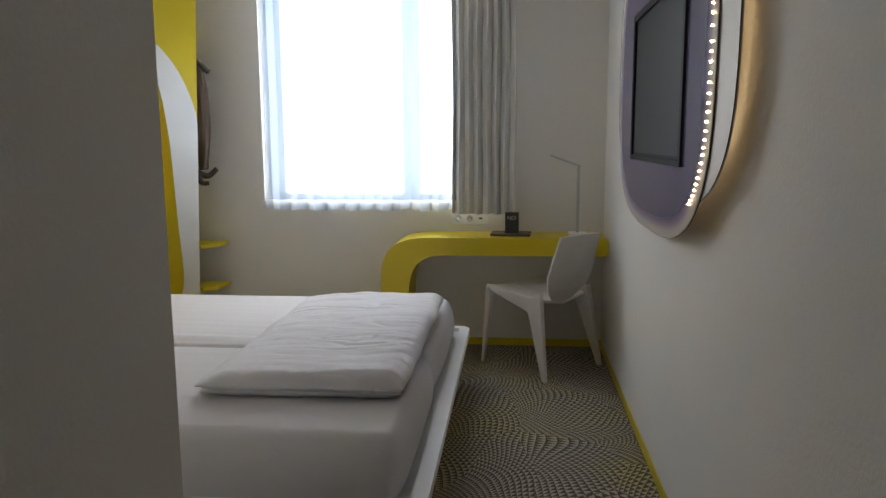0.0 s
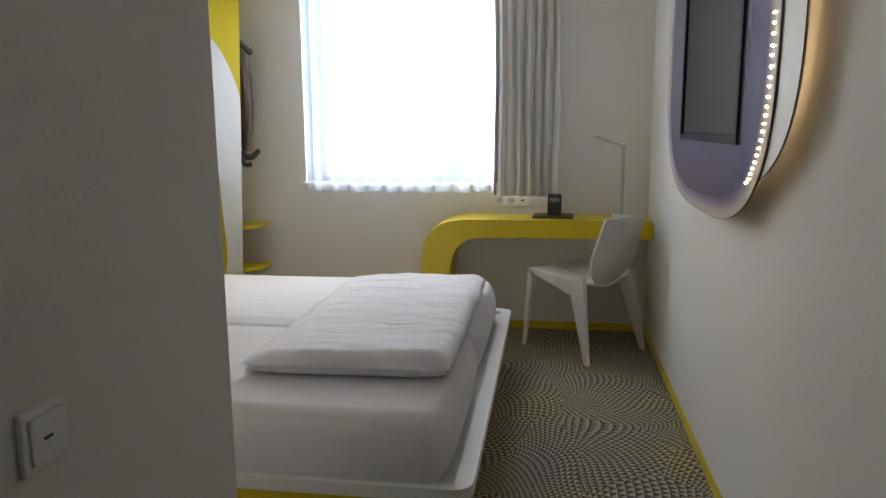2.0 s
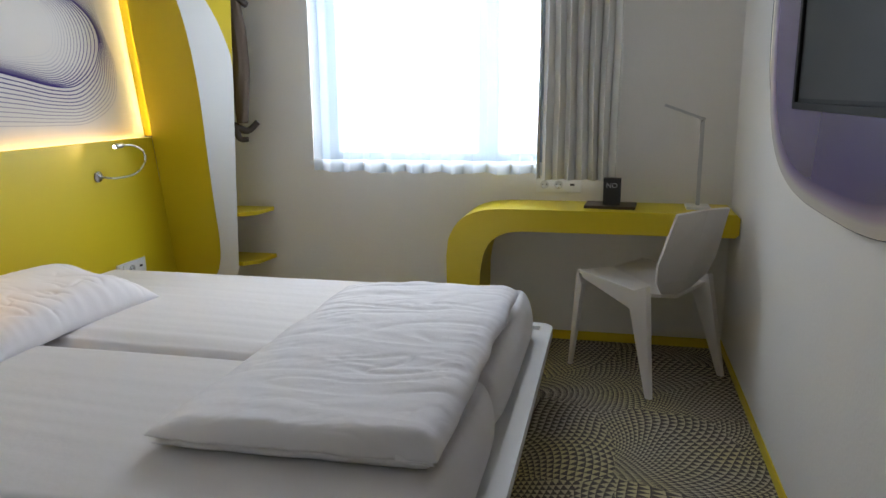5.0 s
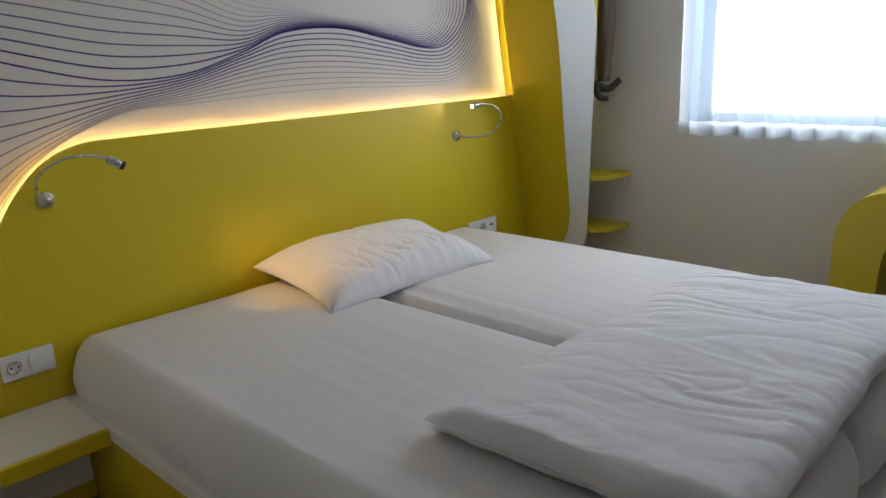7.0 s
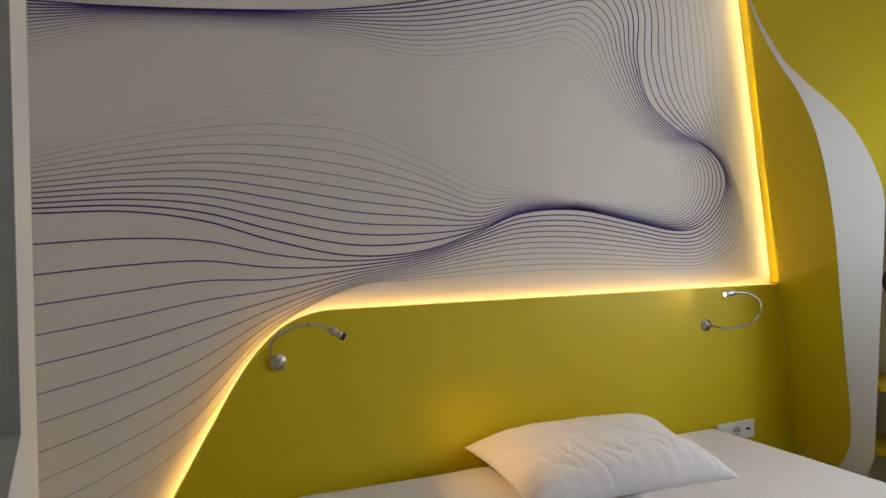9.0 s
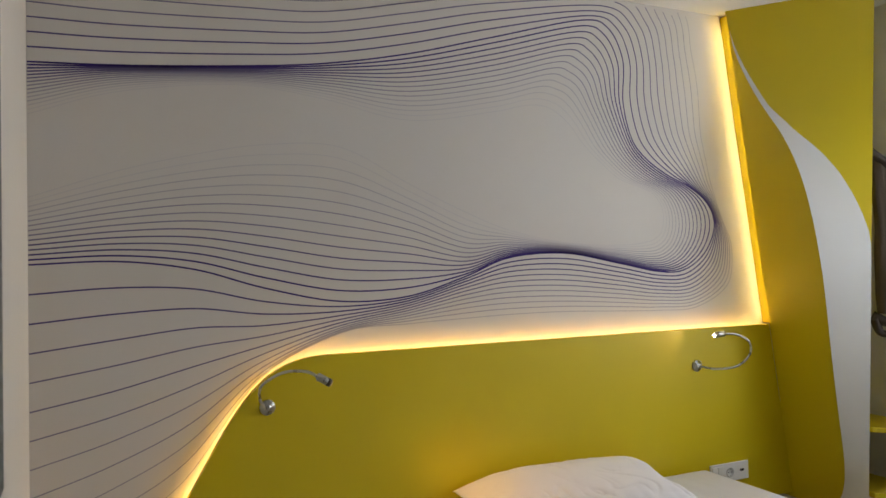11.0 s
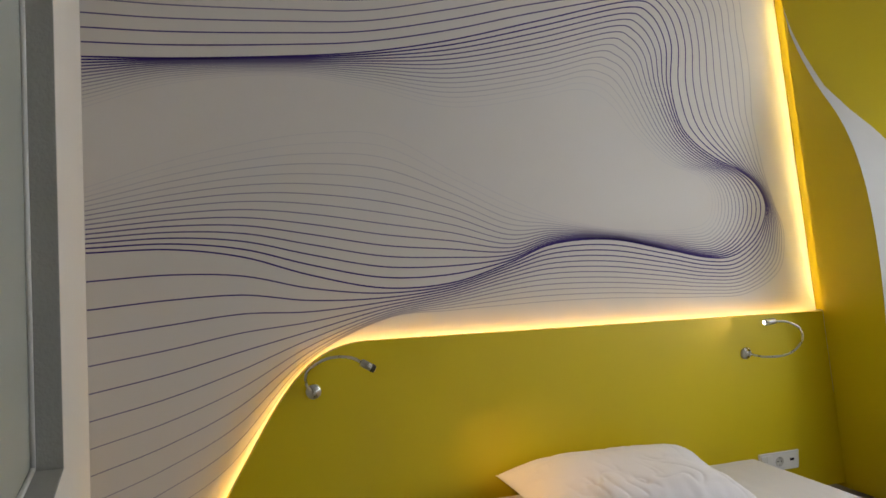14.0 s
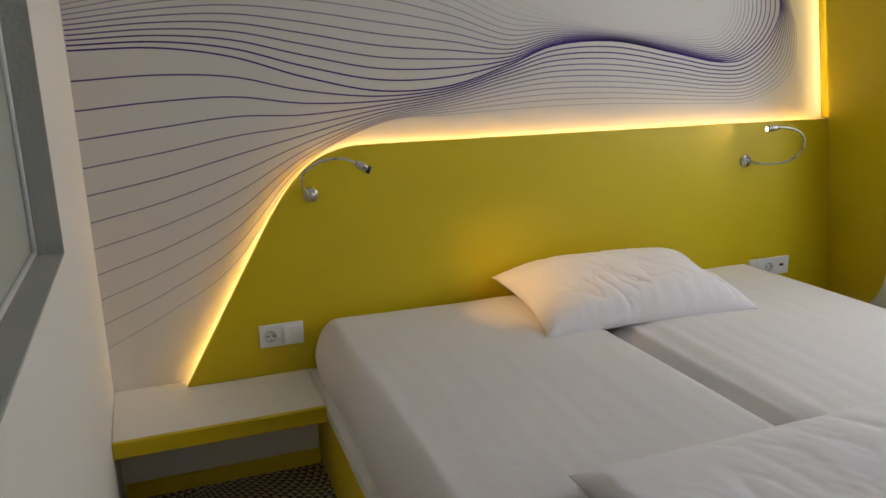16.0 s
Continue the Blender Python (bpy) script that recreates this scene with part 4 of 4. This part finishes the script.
sw = thing("light_switch", "white light switch with a small dark mark", "switch", (1.697, -3.44, 0.925))
part("plate", block(0.0, 0.009, -0.041, 0.041, -0.041, 0.041, 0.003), PLASTIC, sw)
part("rocker", block(0.009, 0.014, -0.030, 0.030, -0.030, 0.030, 0.002), PLASTIC, sw)
part("mark", block(0.014, 0.0146, -0.010, 0.006, -0.002, 0.001), DARK, sw, "small dark mark")


# ---- lit wall panel with television ----
TV_Y0, TV_Y1, TV_Z0, TV_Z1 = -1.985, -1.045, 1.236, 1.822


def tv_panel():
    t = thing("wall_panel", "rounded violet wall panel edged with warm light dots", "wall panel")
    part("backing", prism(superellipse(-1.53, 1.62, 0.950, 0.520, 3.4), "x", 2.8605, 2.8660, 0.001, 1), CREAM, t, "cream backing panel")
    # face with an opening for the screen
    cy, cz = -1.478, 1.565
    bm = bmesh.new()
    n = 96
    outer, inner = superellipse(0, 0, 0.835, 0.575, 3.1, n), []
    my, mz, hy, hz = (TV_Y0 + TV_Y1) / 2 - cy, (TV_Z0 + TV_Z1) / 2 - cz, (TV_Y1 - TV_Y0) / 2, (TV_Z1 - TV_Z0) / 2
    for y, z in outer:
        k = max(abs(y - my) / hy, abs(z - mz) / hz)
        inner.append((my + (y - my) / k, mz + (z - mz) / k))
    loops = [[bm.verts.new((d, y, z)) for y, z in ring] for ring, d in ((outer, -0.004), (inner, -0.004), (inner, 0.002), (outer, 0.002))]
    for p, q in zip(loops, loops[1:] + loops[:1]):
        for k in range(n):
            bm.faces.new((p[k], p[(k + 1) % n], q[(k + 1) % n], q[k]))
    f = part("face", bm, PURPLE, t, "glossy violet printed face")
    f.matrix_local = pose(2.858, cy, cz)
    part("core", prism(superellipse(-1.53, 1.62, 0.70, 0.30, 3.1), "x", 2.8662, X_RIGHT), CREAM, t, "cream core")
    edge = superellipse(cy, cz, 0.837, 0.577, 3.1, n)
    part("rim", tube([(2.857, y, z) for y, z in edge + edge[:1]], 0.0013, 6), DARK, t, "thin dark rim", True)
    edge2 = superellipse(-1.53, 1.62, 0.951, 0.521, 3.4, n)
    part("rim", tube([(2.8605, y, z) for y, z in edge2 + edge2[:1]], 0.0016, 6), DARK, t, "thin dark rim", True)
    bm = bmesh.new()
    ring = superellipse(cy, cz, 0.790, 0.528, 3.1, 720)
    gap, walked, last = 0.021, 0.0, ring[0]
    for p in ring[1:]:
        walked += math.hypot(p[0] - last[0], p[1] - last[1])
        last = p
        if walked > gap and p[0] < -2.09:
            walked = 0.0
            bmesh.ops.create_icosphere(bm, subdivisions=1, radius=0.0038, matrix=Matrix.Translation((2.852, p[0], p[1])))
    tagged(part("light_dots", bm, LED_BEAD, t, "row of warm light dots", True), kind="stuff")
    glow_ring = superellipse(-1.53, 1.62, 0.83, 0.40, 3.4, n)
    part("led_strip", tube([(2.886, y, z) for y, z in glow_ring + glow_ring[:1]], 0.003, 6), LED_DIM, t, "warm light strip behind the backing", True)


tv_panel()


def television():
    v = thing("television", "flat black television set into the violet panel, switched off", "television")
    part("body", block(2.8560, 2.8600, TV_Y0 + 0.003, TV_Y1 - 0.003, TV_Z0 + 0.003, TV_Z1 - 0.003, 0.002), TVFRAME, v)
    part("screen", block(2.8550, 2.8558, TV_Y0 + 0.03, TV_Y1 - 0.03, TV_Z0 + 0.03, TV_Z1 - 0.03), SCREEN, v, "dull grey switched-off screen")
    for b in ((TV_Y0, TV_Y0 + 0.028, TV_Z0, TV_Z1), (TV_Y1 - 0.028, TV_Y1, TV_Z0, TV_Z1), (TV_Y0 + 0.028, TV_Y1 - 0.028, TV_Z0, TV_Z0 + 0.020), (TV_Y0 + 0.028, TV_Y1 - 0.028, TV_Z1 - 0.028, TV_Z1)):
        part("bezel", block(2.846, 2.8555, *b, 0.0015, 1), TVFRAME, v, "black bezel bar")


television()


# ---- hanging in the wardrobe niche ----
def branch(points, r0, r1):
    n = len(points)
    return tube(points, [r0 + (r1 - r0) * k / (n - 1) for k in range(n)], 9)


def garment():
    g = thing("hanging_bag", "long crumpled brown felt bag hanging from a dark peg", "bag")
    bm = bmesh.new()
    rows = []
    for j in range(31):
        s = j / 30
        z = 1.80 - 0.66 * s
        half = 0.034 + 0.018 * math.sin(2.6 * s + 0.4) + 0.014 * noise.noise(Vector((0, 0, z * 5)))
        row = []
        for k in range(20):
            a = 2 * math.pi * k / 20
            crease = 1 + 0.45 * noise.noise(Vector((math.cos(a) * 2.2, math.sin(a) * 2.2, z * 4)))
            row.append(bm.verts.new((0.395 + 0.02 * math.sin(3 * s) + half * 0.7 * crease * math.cos(a), 0.215 + 0.02 * s + half * crease * math.sin(a), z)))
        rows.append(row)
    for a, b in zip(rows, rows[1:]):
        for k in range(20):
            bm.faces.new((a[k], a[(k + 1) % 20], b[(k + 1) % 20], b[k]))
    bm.faces.new(rows[0])
    bm.faces.new(rows[-1][::-1])
    part("cloth", bm, FELT, g, smooth=True)
    part("peg", branch(spline([(0.36, 0.14, 1.87), (0.41, 0.19, 1.80), (0.455, 0.25, 1.745)], 5), 0.022, 0.018), DARK_WOOD, g, "dark wooden peg", True)
    part("foot_strap", branch(spline([(0.36, 0.20, 1.13), (0.42, 0.24, 1.10), (0.47, 0.27, 1.145)], 5), 0.022, 0.016), DARK_WOOD, g, "dark strap end", True)
    part("foot_strap", branch(spline([(0.37, 0.20, 1.12), (0.39, 0.21, 1.06), (0.43, 0.23, 1.055)], 5), 0.020, 0.013), DARK_WOOD, g, "dark strap end", True)


garment()
